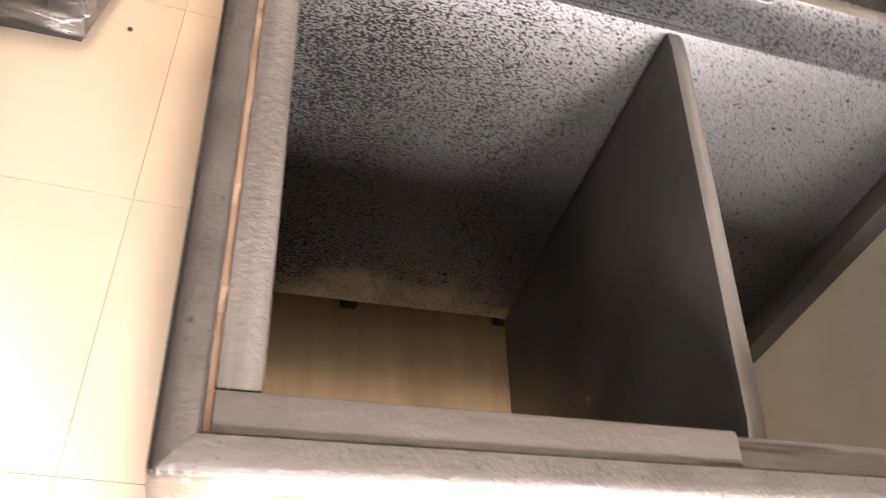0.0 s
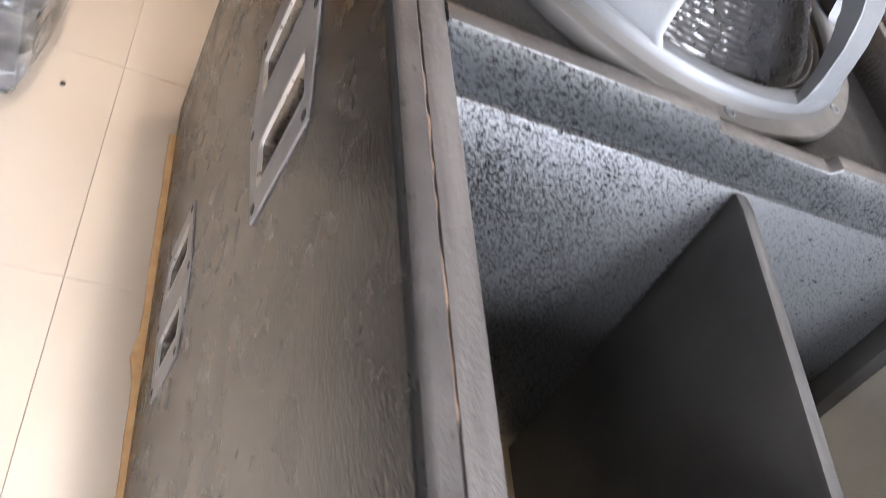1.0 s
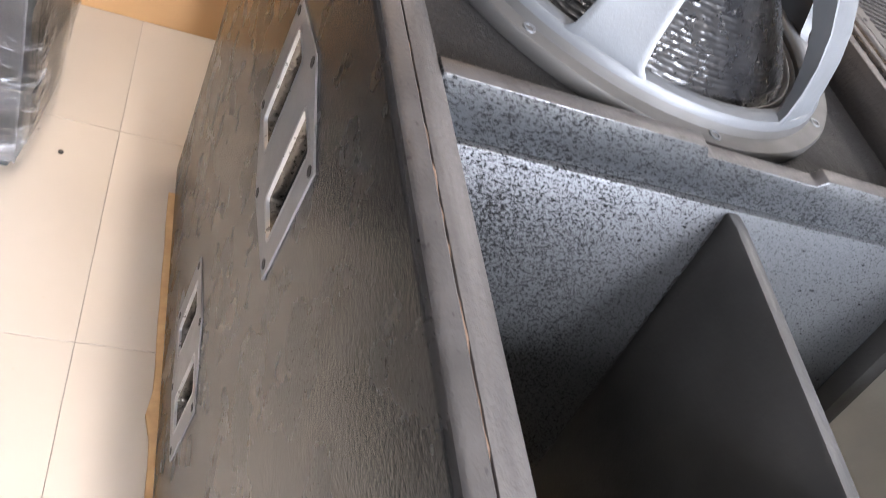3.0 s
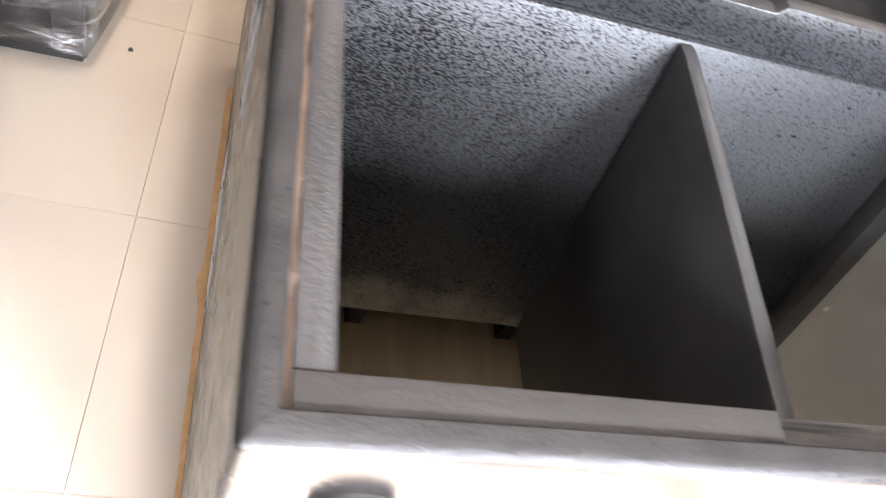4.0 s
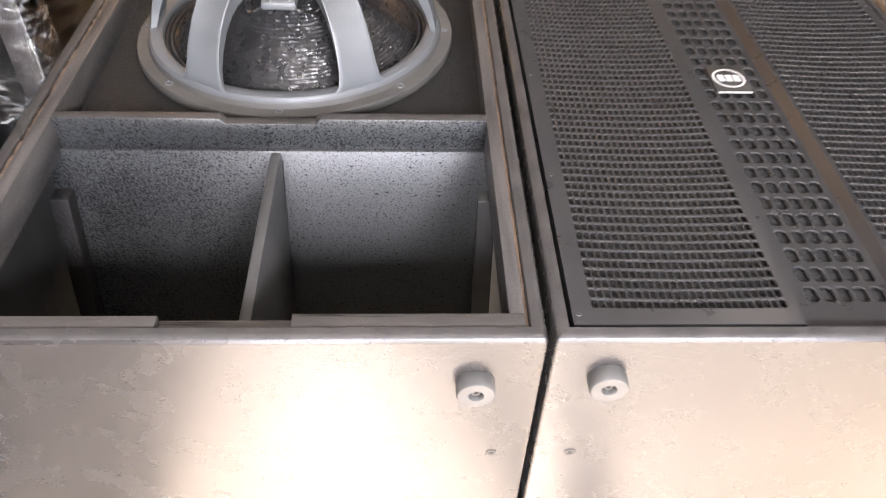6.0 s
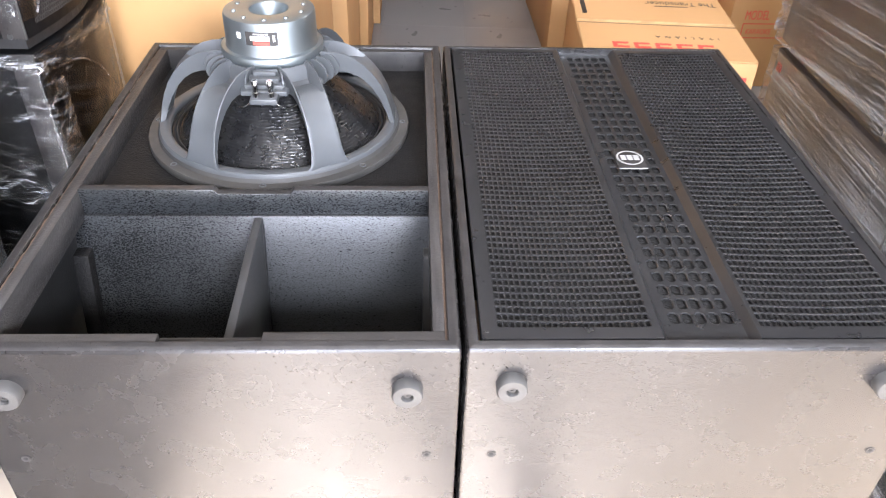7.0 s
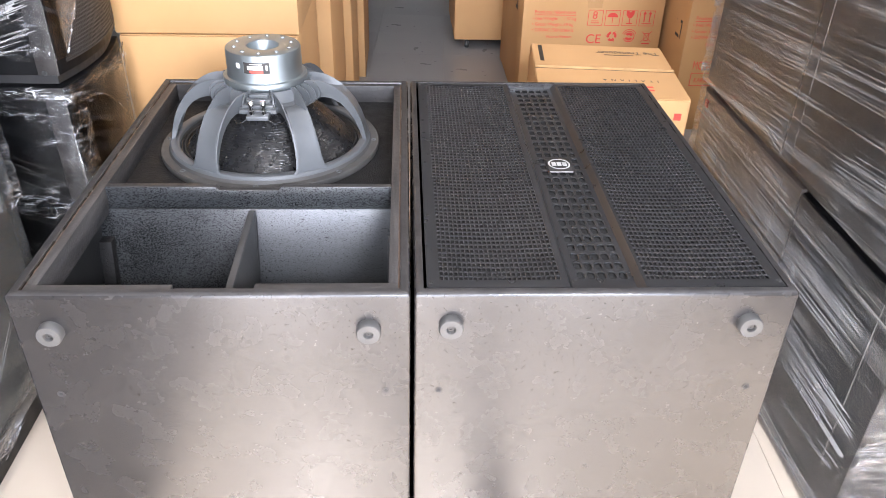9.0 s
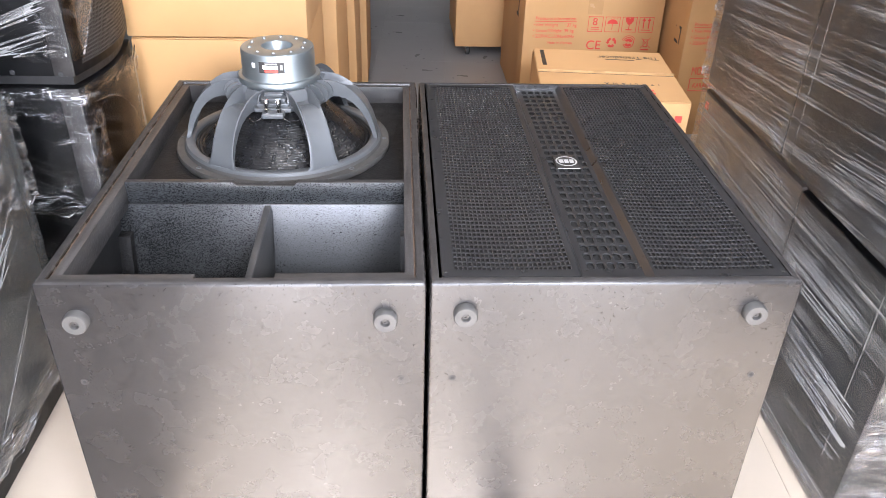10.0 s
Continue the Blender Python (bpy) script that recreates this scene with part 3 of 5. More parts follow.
    for x in (-0.2962, -0.2818):
        for k in range(46):
            z = 0.36 + 0.285 * k / 46 + rnd.random() * 0.004
            lathe([(0, -0.004 - 0.003 * rnd.random()), (0.0009, -0.0018), (0.0011 * rnd.random() + 0.0004, 0.001), (0, 0.004)], 6, Matrix.Translation((x, lean(z) - 0.0008 * rnd.random(), z)), bead)
    tagged(part("glue_bead", bead, SMOOTH, cab, "lumpy glue line beside the divider"), kind="stuff")
    for x in (x0 + 0.0157, x1 - 0.0157 - 0.024):
        cl = [(lean(0.35) - 0.022, 0.35), (lean(0.35), 0.35), (lean(0.605), 0.605), (lean(0.605) - 0.022, 0.605)]
        part("cleat", prism([(x, y, z) for y, z in cl], (0.024, 0, 0), 0.001), BAFFLE if x < -0.3 else SPRAYED, cab)
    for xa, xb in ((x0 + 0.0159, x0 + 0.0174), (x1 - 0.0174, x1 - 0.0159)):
        part("lining", box(xa, 0.0160, 0.023, xb, 0.40, 0.640), LINING if xa < -0.3 else LITLINING, cab, "black overspray fading to bare plywood", smooth=False)
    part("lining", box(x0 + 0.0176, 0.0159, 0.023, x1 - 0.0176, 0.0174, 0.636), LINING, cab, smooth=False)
    for x, dx in ((-0.553, 0.086), (-0.009, -0.086)):
        part("gusset", prism([(x, 0.355, 0.200), (x + dx, 0.355, 0.200), (x + dx * 0.03, 0.355, 0.098), (x, 0.355, 0.098)], (0, 0.02, 0)), SMOOTH, cab, smooth=False)
    for x in (-0.385, -0.160):
        part("block", box(x - 0.011, 0.415, 0.022, x + 0.011, 0.445, 0.26), SMOOTH, cab, smooth=False)
    for cy, cz in HANDLES:
        handle(cab, cy, cz)
    for x in (-0.5265, -0.065):
        foot(cab, x, 0.636)
    for x in (-0.542, -0.041):
        screw_hole(cab, x, 0.513)
    return cab


def perforated(bm_data, xs, ys, hole, zfun, depth, cut=0.3, lip=0.0006):
    """Cells with eight-sided punched holes: flat web, small rolled lip, wall; bm_data collects vertices and faces."""
    verts, faces = bm_data
    cx, cy = (xs[1] - xs[0]), (ys[1] - ys[0])

    def ring(hx, hy):
        c = min(hx, hy) * cut * 2
        return [(hx, -hy + c), (hx, hy - c), (hx - c, hy), (-hx + c, hy), (-hx, hy - c), (-hx, -hy + c), (-hx + c, -hy), (hx - c, -hy)]

    outer, inner = ring(hole[0] / 2 + lip, hole[1] / 2 + lip), ring(hole[0] / 2, hole[1] / 2)
    for xa in xs[:-1]:
        for ya in ys[:-1]:
            b = len(verts)
            mx, my = xa + cx / 2, ya + cy / 2
            verts += [(x, y, zfun(x)) for x, y in ((xa + cx, ya), (xa + cx, ya + cy), (xa, ya + cy), (xa, ya))]
            for loop, down in ((outer, 0.0), (inner, lip * 0.8), (inner, depth)):
                verts += [(mx + x, my + y, zfun(mx + x) - down) for x, y in loop]
            i = b + 4
            faces += [(b, b + 1, i + 1, i), (b + 1, i + 2, i + 1), (b + 1, b + 2, i + 3, i + 2), (b + 2, i + 4, i + 3), (b + 2, b + 3, i + 5, i + 4),
                      (b + 3, i + 6, i + 5), (b + 3, b, i + 7, i + 6), (b, i, i + 7)]
            for k in range(8):
                n = (k + 1) % 8
                faces += [(i + k, i + n, i + 8 + n, i + 8 + k), (i + 8 + k, i + 8 + n, i + 16 + n, i + 16 + k)]


def steps(a, b, n):
    return [a + (b - a) * k / n for k in range(n + 1)]


def grille_of(cab):
    """Folded steel sheet: two finely perforated fields and a sunk centre channel with larger holes."""
    zt, zc = H - 0.001, H - 0.013
    x0, x1, y0, y1 = 0.0215, 0.5635, 0.0175, 0.8675
    p1, p2, py = (0.0405, 0.2250), (0.3550, 0.5480), (0.0365, 0.8500)
    ch = (0.2345, 0.2425, 0.3415, 0.3500)
    bm = bmesh.new()

    def quad(xa, ya, xb, yb, za, zb=None):
        zb = za if zb is None else zb
        bm.faces.new([bm.verts.new(p) for p in ((xa, ya, za), (xb, ya, zb), (xb, yb, zb), (xa, yb, za))])

    for xa, xb, field in ((x0, ch[0], p1), (ch[3], x1, p2)):
        quad(xa, y0, xb, py[0], zt)
        quad(xa, py[1], xb, y1, zt)
        quad(xa, py[0], field[0], py[1], zt)
        quad(field[1], py[0], xb, py[1], zt)
    hx, hy = (0.2525, 0.3355), (0.0515, 0.8575)
    quad(ch[0], y0, ch[1], y1, zt, zc)
    quad(ch[2], y0, ch[3], y1, zc, zt)
    quad(ch[1], y0, ch[2], hy[0], zc)
    quad(ch[1], hy[1], ch[2], y1, zc)
    quad(ch[1], hy[0], hx[0], hy[1], zc)
    quad(hx[1], hy[0], ch[2], hy[1], zc)
    # folded edges
    for a, b in (((x0, y0), (ch[0], y0)), ((ch[3], y0), (x1, y0)), ((x1, y0), (x1, y1)), ((x1, y1), (x0, y1)), ((x0, y1), (x0, y0))):
        bm.faces.new([bm.verts.new(p) for p in ((*a, zt), (*a, zt - 0.016), (*b, zt - 0.016), (*b, zt))])
    bmesh.ops.remove_doubles(bm, verts=bm.verts, dist=1e-5)
    sheet = part("grille", bm, GRILLE, cab, "black perforated steel grille with a sunk centre channel", smooth=False)

    def sag(lo, hi, z, drop):
        return lambda x: z - drop * math.sin(math.pi * min(max((x - lo) / (hi - lo), 0.0), 1.0))

    for nm, field, nx, ny, hole, y, z, drop, cut in (("perforated_field", p1, 25, 62, (0.0056, 0.0102), py, zt, 0.003, 0.27), ("perforated_field", p2, 26, 62, (0.0056, 0.0102), py, zt, 0.003, 0.27),
                                                     ("slotted_field", hx, 5, 30, (0.0122, 0.0198), hy, zc, 0.0, 0.26)):
        data = ([], [])
        perforated(data, steps(*field, nx), steps(*y, ny), hole, sag(*field, z, drop), 0.0024, cut, 0.0008)
        me = bpy.data.meshes.new(nm)
        me.from_pydata(data[0], [], data[1])
        me.materials.append(GRILLE)
        tagged(adopt(new(nm, me), sheet), kind="stuff")
    # foam lies right behind the sheet
    for lo, hi, z in ((x0 + 0.004, ch[0] - 0.002, zt - 0.0080), (ch[1] - 0.004, ch[2] + 0.004, zc - 0.0060), (ch[3] + 0.002, x1 - 0.004, zt - 0.0080)):
        part("foam", box(lo, y0 + 0.004, z - 0.006, hi, y1 - 0.004, z), FOAM, cab, "black acoustic foam behind the grille", smooth=False)
    # oval badge with white ring on a small plate
    bx, by = 0.2915, 0.444
    plate = part("badge", box(bx - 0.024, by - 0.030, zc + 0.0005, bx + 0.024, by + 0.028, zc + 0.004, 0.0008), BLACK, sheet, "small black badge with a white oval emblem")
    ell = bmesh.new()
    n = 40
    rings = [[ell.verts.new((bx + rx * math.cos(2 * math.pi * k / n), by + ry * math.sin(2 * math.pi * k / n), zc + 0.0046)) for k in range(n)] for rx, ry in ((0.0215, 0.0225), (0.0185, 0.019))]
    for k in range(n):
        ell.faces.new((rings[0][k], rings[0][(k + 1) % n], rings[1][(k + 1) % n], rings[1][k]))
    for u in (-0.0105, 0.0, 0.0105):
        prism([(bx + u - 0.0042, by - 0.0075, zc + 0.0046), (bx + u + 0.0042, by - 0.0075, zc + 0.0046), (bx + u + 0.0042, by + 0.0075, zc + 0.0046), (bx + u - 0.0042, by + 0.0075, zc + 0.0046)], (0, 0, 0.0003), bm=ell)
    prism([(bx - 0.022, by - 0.0330, zc + 0.003), (bx + 0.022, by - 0.0330, zc + 0.003), (bx + 0.022, by - 0.0308, zc + 0.003), (bx - 0.022, by - 0.0308, zc + 0.003)], (0, 0, 0.0010), bm=ell)
    part("emblem", ell, EMBLEM, sheet, "white oval ring emblem", smooth=False)
    for x in (0.0275, 0.5575):
        for y in (0.030, 0.231, 0.435, 0.640, 0.856):
            part("screw", lathe([(0.0032, 0), (0.0026, 0.0009), (0.0011, 0.0010), (0, 0.0004)], 12, Matrix.Translation((x, y, zt))), BLACK, sheet)


def closed_cabinet():
    cab = thing("subwoofer_cabinet", ((GX0 + GX1) / 2, D / 2, 0.0), "black textured subwoofer cabinet lying on its back, grille fitted", "speaker cabinet", "subwoofer cabinets")
    prof = [(0.0, 0.006)] + arc(0.0, H, 0.0075) + [(0.0135, H), (0.0135, 0.02)]
    part("body", worn_edge(tray(GX0, 0.0, GX1, D, prof, 0.004)), [PAINT, RIM], cab)
    part("back_board", box(GX0 + 0.013, 0.013, 0.006, GX1 - 0.013, D - 0.013, 0.022), PLY, cab, smooth=False)
    grille_of(cab)
    for x in (0.0575, 0.511):
        foot(cab, x, 0.644)
    for x in (0.042, 0.5390):
        screw_hole(cab, x, 0.513)
    return cab


open_cabinet()
closed_cabinet()
bm = bmesh.new()
rnd = random.Random(3)
left = [(-0.5885 - rnd.random() * 0.0015 + 0.00008 * (k - 24) ** 2 / 12 - (0.007 if k == 13 else 0), 0.03 + 0.795 * k / 24) for k in range(25)]
prism([(x, y, 0.0005) for x, y in left] + [(-0.03, 0.825, 0.0005), (-0.03, 0.03, 0.0005)], (0, 0, 0.005), bm=bm)
solo("cardboard_sheet", bm, CARDEDGE, "flat brown cardboard sheet laid under the open cabinet", "cardboard", smooth=False)


# ---------------------------------------------------------------- the woofer
WX, WY, WZ = -0.2905, 0.605, 0.6555


def woofer():
    w = thing("woofer", (WX, WY, WZ), "large woofer with grey cast basket, magnet upwards in open cabinet", "loudspeaker")
    at = Matrix.Translation((WX, WY, WZ))
    # flange with a stepped ring
    part("flange", lathe([(0.1860, 0.0), (0.2235, 0.0), (0.2245, 0.003), (0.2245, 0.011), (0.223, 0.013), (0.2085, 0.0135), (0.2065, 0.019), (0.2035, 0.0235), (0.197, 0.0255), (0.188, 0.025), (0.1860, 0.020), (0.1860, 0.0)], 96, at), RIMCAST, w, "dusty dark cast rim with bolt holes")
    for k in range(8):
        a = radians(-90 + 45 * k)
        hole = at @ Matrix.Translation((0.2135 * math.cos(a), 0.2135 * math.sin(a), 0))
        part("bolt_hole", lathe([(0.0056, 0.0132), (0.0052, 0.0144), (0.0036, 0.0144), (0.0030, 0.0120), (0, 0.0120)], 14, hole), CAST, w)
    part("basket_ring", lathe([(0.1845, 0.020), (0.1855, 0.0245), (0.188, 0.0268), (0.1965, 0.0275), (0.2025, 0.0268), (0.2055, 0.0235), (0.2067, 0.0140), (0.1845, 0.0140)], 96, at), CAST, w)
    # six arched arms
    prof = [(0.070, 0.1520), (0.090, 0.1530), (0.108, 0.1520), (0.122, 0.1485), (0.137, 0.1405), (0.152, 0.1290), (0.1655, 0.1150), (0.179, 0.0960), (0.190, 0.0730), (0.197, 0.0510), (0.2015, 0.0330), (0.2035, 0.026), (0.2055, 0.018)]
    width = [0.054, 0.052, 0.050, 0.048, 0.047, 0.047, 0.047, 0.048, 0.050, 0.053, 0.060, 0.074, 0.106]
    web = [0.040, 0.040, 0.040, 0.036, 0.030, 0.024, 0.020, 0.017, 0.014, 0.011, 0.009, 0.008, 0.008]
    sink = [0.030, 0.030, 0.030, 0.025, 0.014, 0.003, 0.0012, 0.001, 0.001, 0.001, 0.0006, 0.0, 0.0]
    for k in range(6):
        bm = bmesh.new()
        rows = []
        for i, ((r, z), wd) in enumerate(zip(prof, width)):
            q = prof[min(i + 1, len(prof) - 1)]
            o = prof[max(i - 1, 0)]
            tx, tz = q[0] - o[0], q[1] - o[1]
            ln = math.hypot(tx, tz)
            nx, nz = -tz / ln, tx / ln
            if nz < 0 and nx < 0:
                nx, nz = -nx, -nz
            nx, nz = abs(nx), abs(nz)
            th, dp = web[i], sink[i]
            row = []
            for v, dip in ((-0.5, 0.0008), (-0.46, 0.0), (-0.38, dp), (0.38, dp), (0.46, 0.0), (0.5, 0.0008)):
                ang = v * wd / max(r, 0.05)
                rr, zz = r - nx * dip, z - nz * dip
                row.append((rr * math.cos(ang), rr * math.sin(ang), zz))
            for v, deep in ((0.46, th), (0.38, max(th * 0.75, dp + 0.004)), (-0.38, max(th * 0.75, dp + 0.004)), (-0.46, th)):
                ang = v * wd / max(r, 0.05)
                rr, zz = r - nx * deep, z - nz * deep
                row.append((rr * math.cos(ang), rr * math.sin(ang), zz))
            rows.append([bm.verts.new(p) for p in row])
        for a, b in zip(rows, rows[1:]):
            for j in range(10):
                bm.faces.new((a[j], a[(j + 1) % 10], b[(j + 1) % 10], b[j]))
        bm.faces.new(rows[0])
        bm.faces.new(rows[-1])
        bmesh.ops.recalc_face_normals(bm, faces=bm.faces)
        bmesh.ops.transform(bm, matrix=at @ Matrix.Rotation(radians(60 * k), 4, "Z"), verts=bm.verts)
        part("arm", bm, CAST, w)
    # hub with radial ribs
    part("hub", lathe([(0.055, 0.112), (0.104, 0.112), (0.107, 0.117), (0.105, 0.122), (0.092, 0.1255), (0.089, 0.137), (0.083, 0.1465), (0.058, 0.1475)], 64, at), CAST, w)
    for k in range(36):
        a = 10 * k + 5
        if min(abs((a - 60 * j + 180) % 360 - 180) for j in range(6)) < 14 or 255 < a < 285:
            continue
        rib = prism([(0.080, -0.0014, 0.113), (0.107, -0.0014, 0.113), (0.113, -0.0014, 0.120), (0.1145, -0.0014, 0.130), (0.111, -0.0014, 0.140), (0.104, -0.0014, 0.147), (0.094, -0.0014, 0.1505), (0.080, -0.0014, 0.1505)], (0, 0.0028, 0))
        bmesh.ops.transform(rib, matrix=at @ Matrix.Rotation(radians(a), 4, "Z"), verts=rib.verts)
        part("rib", rib, CAST, w, smooth=False)
    # magnet pot
    part("magnet", lathe([(0.055, 0.147), (0.0818, 0.147), (0.0832, 0.150), (0.0832, 0.159), (0.0818, 0.161), (0.0755, 0.162), (0.0740, 0.166), (0.0738, 0.2105), (0.0722, 0.2150), (0.069, 0.2165), (0.0345, 0.2165), (0.0315, 0.2150), (0.0255, 0.198), (0.0245, 0.170), (0, 0.170)], 72, at), ZINC, w, "shiny zinc-plated magnet pot with a vent hole")
    for k in range(10):
        a = radians(18 + 36 * k)
        part("bolt", lathe([(0.0046, 0.2160), (0.0046, 0.2178), (0.0040, 0.2186), (0.002, 0.2186), (0.002, 0.2176), (0, 0.2176)], 14, at @ Matrix.Translation((0.0560 * math.cos(a), 0.0560 * math.sin(a), 0))), ZINC, w)
    # sticker bent round the magnet

    def sticker(name, a0, a1, z0, z1, lift, mat, label=""):
        bm = bmesh.new()
        cols = []
        for k in range(9):
            a = radians(-90 + a0 + (a1 - a0) * k / 8)
            r = 0.0741 + lift
            cols.append([bm.verts.new((WX + r * math.cos(a), WY + r * math.sin(a), WZ + z)) for z in (z0, z1)])
        for p, q in zip(cols, cols[1:]):
            bm.faces.new((p[0], q[0], q[1], p[1]))
        part(name, bm, mat, w, label)

    sticker("sticker", -22, 17, 0.1815, 0.2035, 0.0006, BLACK, "black sticker with red and white print")
    sticker("print", -13, 7, 0.1832, 0.1880, 0.0010, RED)
    sticker("print", -16, 7, 0.1895, 0.1972, 0.0010, WHITE)
    sticker("print", 11, 14, 0.1885, 0.1985, 0.0010, EMBLEM)
    sticker("print", -12, 6, 0.1995, 0.2016, 0.0010, EMBLEM)
    sticker("sticker", -35, -29, 0.1900, 0.1995, 0.0006, WHITE, "small white square sticker")
    # cone, surround and coil
    line = [(0.173, 0.011), (0.167, 0.018), (0.140, 0.047), (0.110, 0.078), (0.083, 0.104), (0.058, 0.126)]
    bm = bmesh.new()
    rows, n, m = [], 420, 190
    for i in range(m + 1):
        f = i / m * (len(line) - 1)
        k = min(int(f), len(line) - 2)
        r0, z0 = (line[k][q] + (line[k + 1][q] - line[k][q]) * (f - k) for q in (0, 1))
        row = []
        for c in range(n):
            a = 2 * math.pi * c / n
            wob = 0.30 * noise.noise(Vector((math.cos(a) * 9, math.sin(a) * 9, i * 0.06)))
            v = i / 4.9 + wob
            u = a * 15.4 + 1.6 * noise.noise(Vector((math.cos(a) * 14, math.sin(a) * 14, i * 0.05 + 5)))
            cell = max(0.0, math.sin(2 * math.pi * v)) * min(1.0, max(0.0, 1.9 * abs(math.sin(math.pi * (u + 0.5 * (int(v) % 2)))) - 0.7))
            d = 0.0013 * cell * (0.6 + 0.6 * noise.noise(Vector((math.cos(a) * 22, math.sin(a) * 22, i * 0.13)))) + 0.0008 * noise.noise(Vector((math.cos(a) * 12, math.sin(a) * 12, i * 0.05)))
            row.append(bm.verts.new((WX + (r0 + d * 0.7) * math.cos(a), WY + (r0 + d * 0.7) * math.sin(a), WZ + z0 + d * 0.7)))
        rows.append(row)
    for p, q in zip(rows, rows[1:]):
        for c in range(n):
            bm.faces.new((p[c], p[(c + 1) % n], q[(c + 1) % n], q[c]))
    part("cone", bm, CONE, w, "black pulp cone with a waffled shine")
    prof = [(0.190, 0.014)]
    for k in range(19):
        u = k / 18
        prof.append((0.187 - 0.014 * u, 0.012 + 0.004 * abs(math.sin(2 * math.pi * u))))
    part("surround", lathe(prof, 72, at), RUBBER, w, "pleated black surround")
    # terminals
    tb = part("terminal", box(WX - 0.0195, WY - 0.143, WZ + 0.1135, WX + 0.0235, WY - 0.114, WZ + 0.124, 0.003), CAST, w, "terminal block with two chrome posts")
    for dx in (-0.0095, 0.0135):
        m = Matrix.Translation((WX + dx, WY - 0.133, WZ + 0.123))
        part("post", lathe([(0, 0), (0.0052, 0), (0.0052, 0.009), (0.0044, 0.010), (0.0044, 0.017), (0.0056, 0.018), (0.0056, 0.0265), (0.005, 0.028), (0.003, 0.0284), (0, 0.027)], 18, m), CHROME, tb)
    for wd, y0, z0, z1 in ((0.041, 0.121, 0.119, 0.127), (0.034, 0.114, 0.127, 0.134), (0.026, 0.108, 0.134, 0.142), (0.020, 0.099, 0.142, 0.149)):
        bk = [(WX - wd, WY - 0.090), (WX + wd, WY - 0.090), (WX + wd * 0.86, WY - y0), (WX - wd * 0.86, WY - y0)]
        part("bracket", prism([(x, y, WZ + z0) for x, y in bk], (0, 0, z1 - z0), 0.0012), CAST, w)
    for sx in (-1, 1):
        cu = bpy.data.curves.new("wire", "CURVE")
        cu.dimensions, cu.bevel_depth = "3D", 0.0016
        sp = cu.splines.new("BEZIER")
        pts = [(WX + sx * 0.016, WY - 0.138, WZ + 0.117), (WX + sx * 0.034, WY - 0.130, WZ + 0.104), (WX + sx * 0.052, WY - 0.095, WZ + 0.096)]
        sp.bezier_points.add(2)
        for b, p in zip(sp.bezier_points, pts):
            b.co, b.handle_left_type, b.handle_right_type = p, "AUTO", "AUTO"
        cu.materials.append(CHROME)
        adopt(new("wire", cu), w)


woofer()


# ---------------------------------------------------------------- cartons and wrapped stacks
def words(name, text, size, m, mat, parent):
    cu = bpy.data.curves.new(name, "FONT")
    cu.body, cu.size, cu.extrude = text, size, 0.0003
    cu.materials.append(mat)
    ob = adopt(new(name, cu), parent)
    ob.matrix_basis = m
    return ob


FACE = Euler((radians(90), 0, 0)).to_matrix().to_4x4()


def carton(x0, y0, z0, x1, y1, z1, label, mat=CARD, seam="x", turn=0.0, group="cartons"):
    """A closed carton: body, two lid flaps with a slit, and tape along it."""
    c = thing("carton", ((x0 + x1) / 2, (y0 + y1) / 2, z0), label, "carton", group)
    m = Matrix.Translation((x0, y0, 0)) @ Matrix.Rotation(radians(turn), 4, "Z") @ Matrix.Translation((-x0, -y0, 0))
    bm = box(x0, y0, z0, x1, y1, z1 - 0.004, 0.004)
    bmesh.ops.subdivide_edges(bm, edges=[e for e in bm.edges if e.calc_length() > 0.1], cuts=4, use_grid_fill=True)
    rnd = random.Random(int(x0 * 1000) + int(y0 * 100))
    for v in bm.verts:
        k = noise.noise(Vector((v.co.x * 4 + rnd.random() * 0.01, v.co.y * 4, v.co.z * 4))) * 0.004
        v.co += Vector((k, k * 0.7, 0))
    bmesh.ops.transform(bm, matrix=m, verts=bm.verts)
    part("body", bm, mat, c)
    mid = (y0 + y1) / 2
    flaps = [(x0 + 0.001, y0 + 0.001, x1 - 0.001, mid - 0.008), (x0 + 0.001, mid + 0.003, x1 - 0.001, y1 - 0.001)] if seam == "x" else \
            [(x0 + 0.001, y0 + 0.001, (x0 + x1) / 2 - 0.0015, y1 - 0.001), ((x0 + x1) / 2 + 0.0015, y0 + 0.001, x1 - 0.001, y1 - 0.001)]
    for a in flaps:
        part("flap", box(a[0], a[1], z1 - 0.0035, a[2], a[3], z1, 0.001, 1, m), mat, c)
    if seam == "x":
        # black strip paints the shade in the gap of the flaps
        part("slit", box(x0 + 0.002, mid - 0.0079, z1 - 0.0037, x1 - 0.002, mid + 0.0029, z1 - 0.0026, m=m), BLACK, c, "black strip standing for shade between the lid flaps", smooth=False)
        part("cut_edge", box(x0 + 0.001, mid + 0.0032, z1 + 0.0002, x1 - 0.001, mid + 0.0062, z1 + 0.0055, m=m), CARDEDGE, c, "pale cut edge of the lid", smooth=False)
    return c, m


carton(-0.790, 1.217, 0.0, -0.307, 1.74, 0.700, "large plain brown-toned carton standing on the floor")
carton(-0.797, 1.217, 0.703, -0.301, 1.74, 1.45, "large plain brown-toned carton stacked on another")
carton(-0.80, 1.80, 0.0, -0.265, 2.33, 1.30, "tall brown-toned carton in the row along the aisle")
carton(-0.80, 2.36, 0.0, -0.235, 2.80, 1.25, "tall brown-toned carton in the row along the aisle")
carton(-0.80, 2.83, 0.0, -0.205, 3.30, 1.25, "tall brown-toned carton in the row along the aisle")

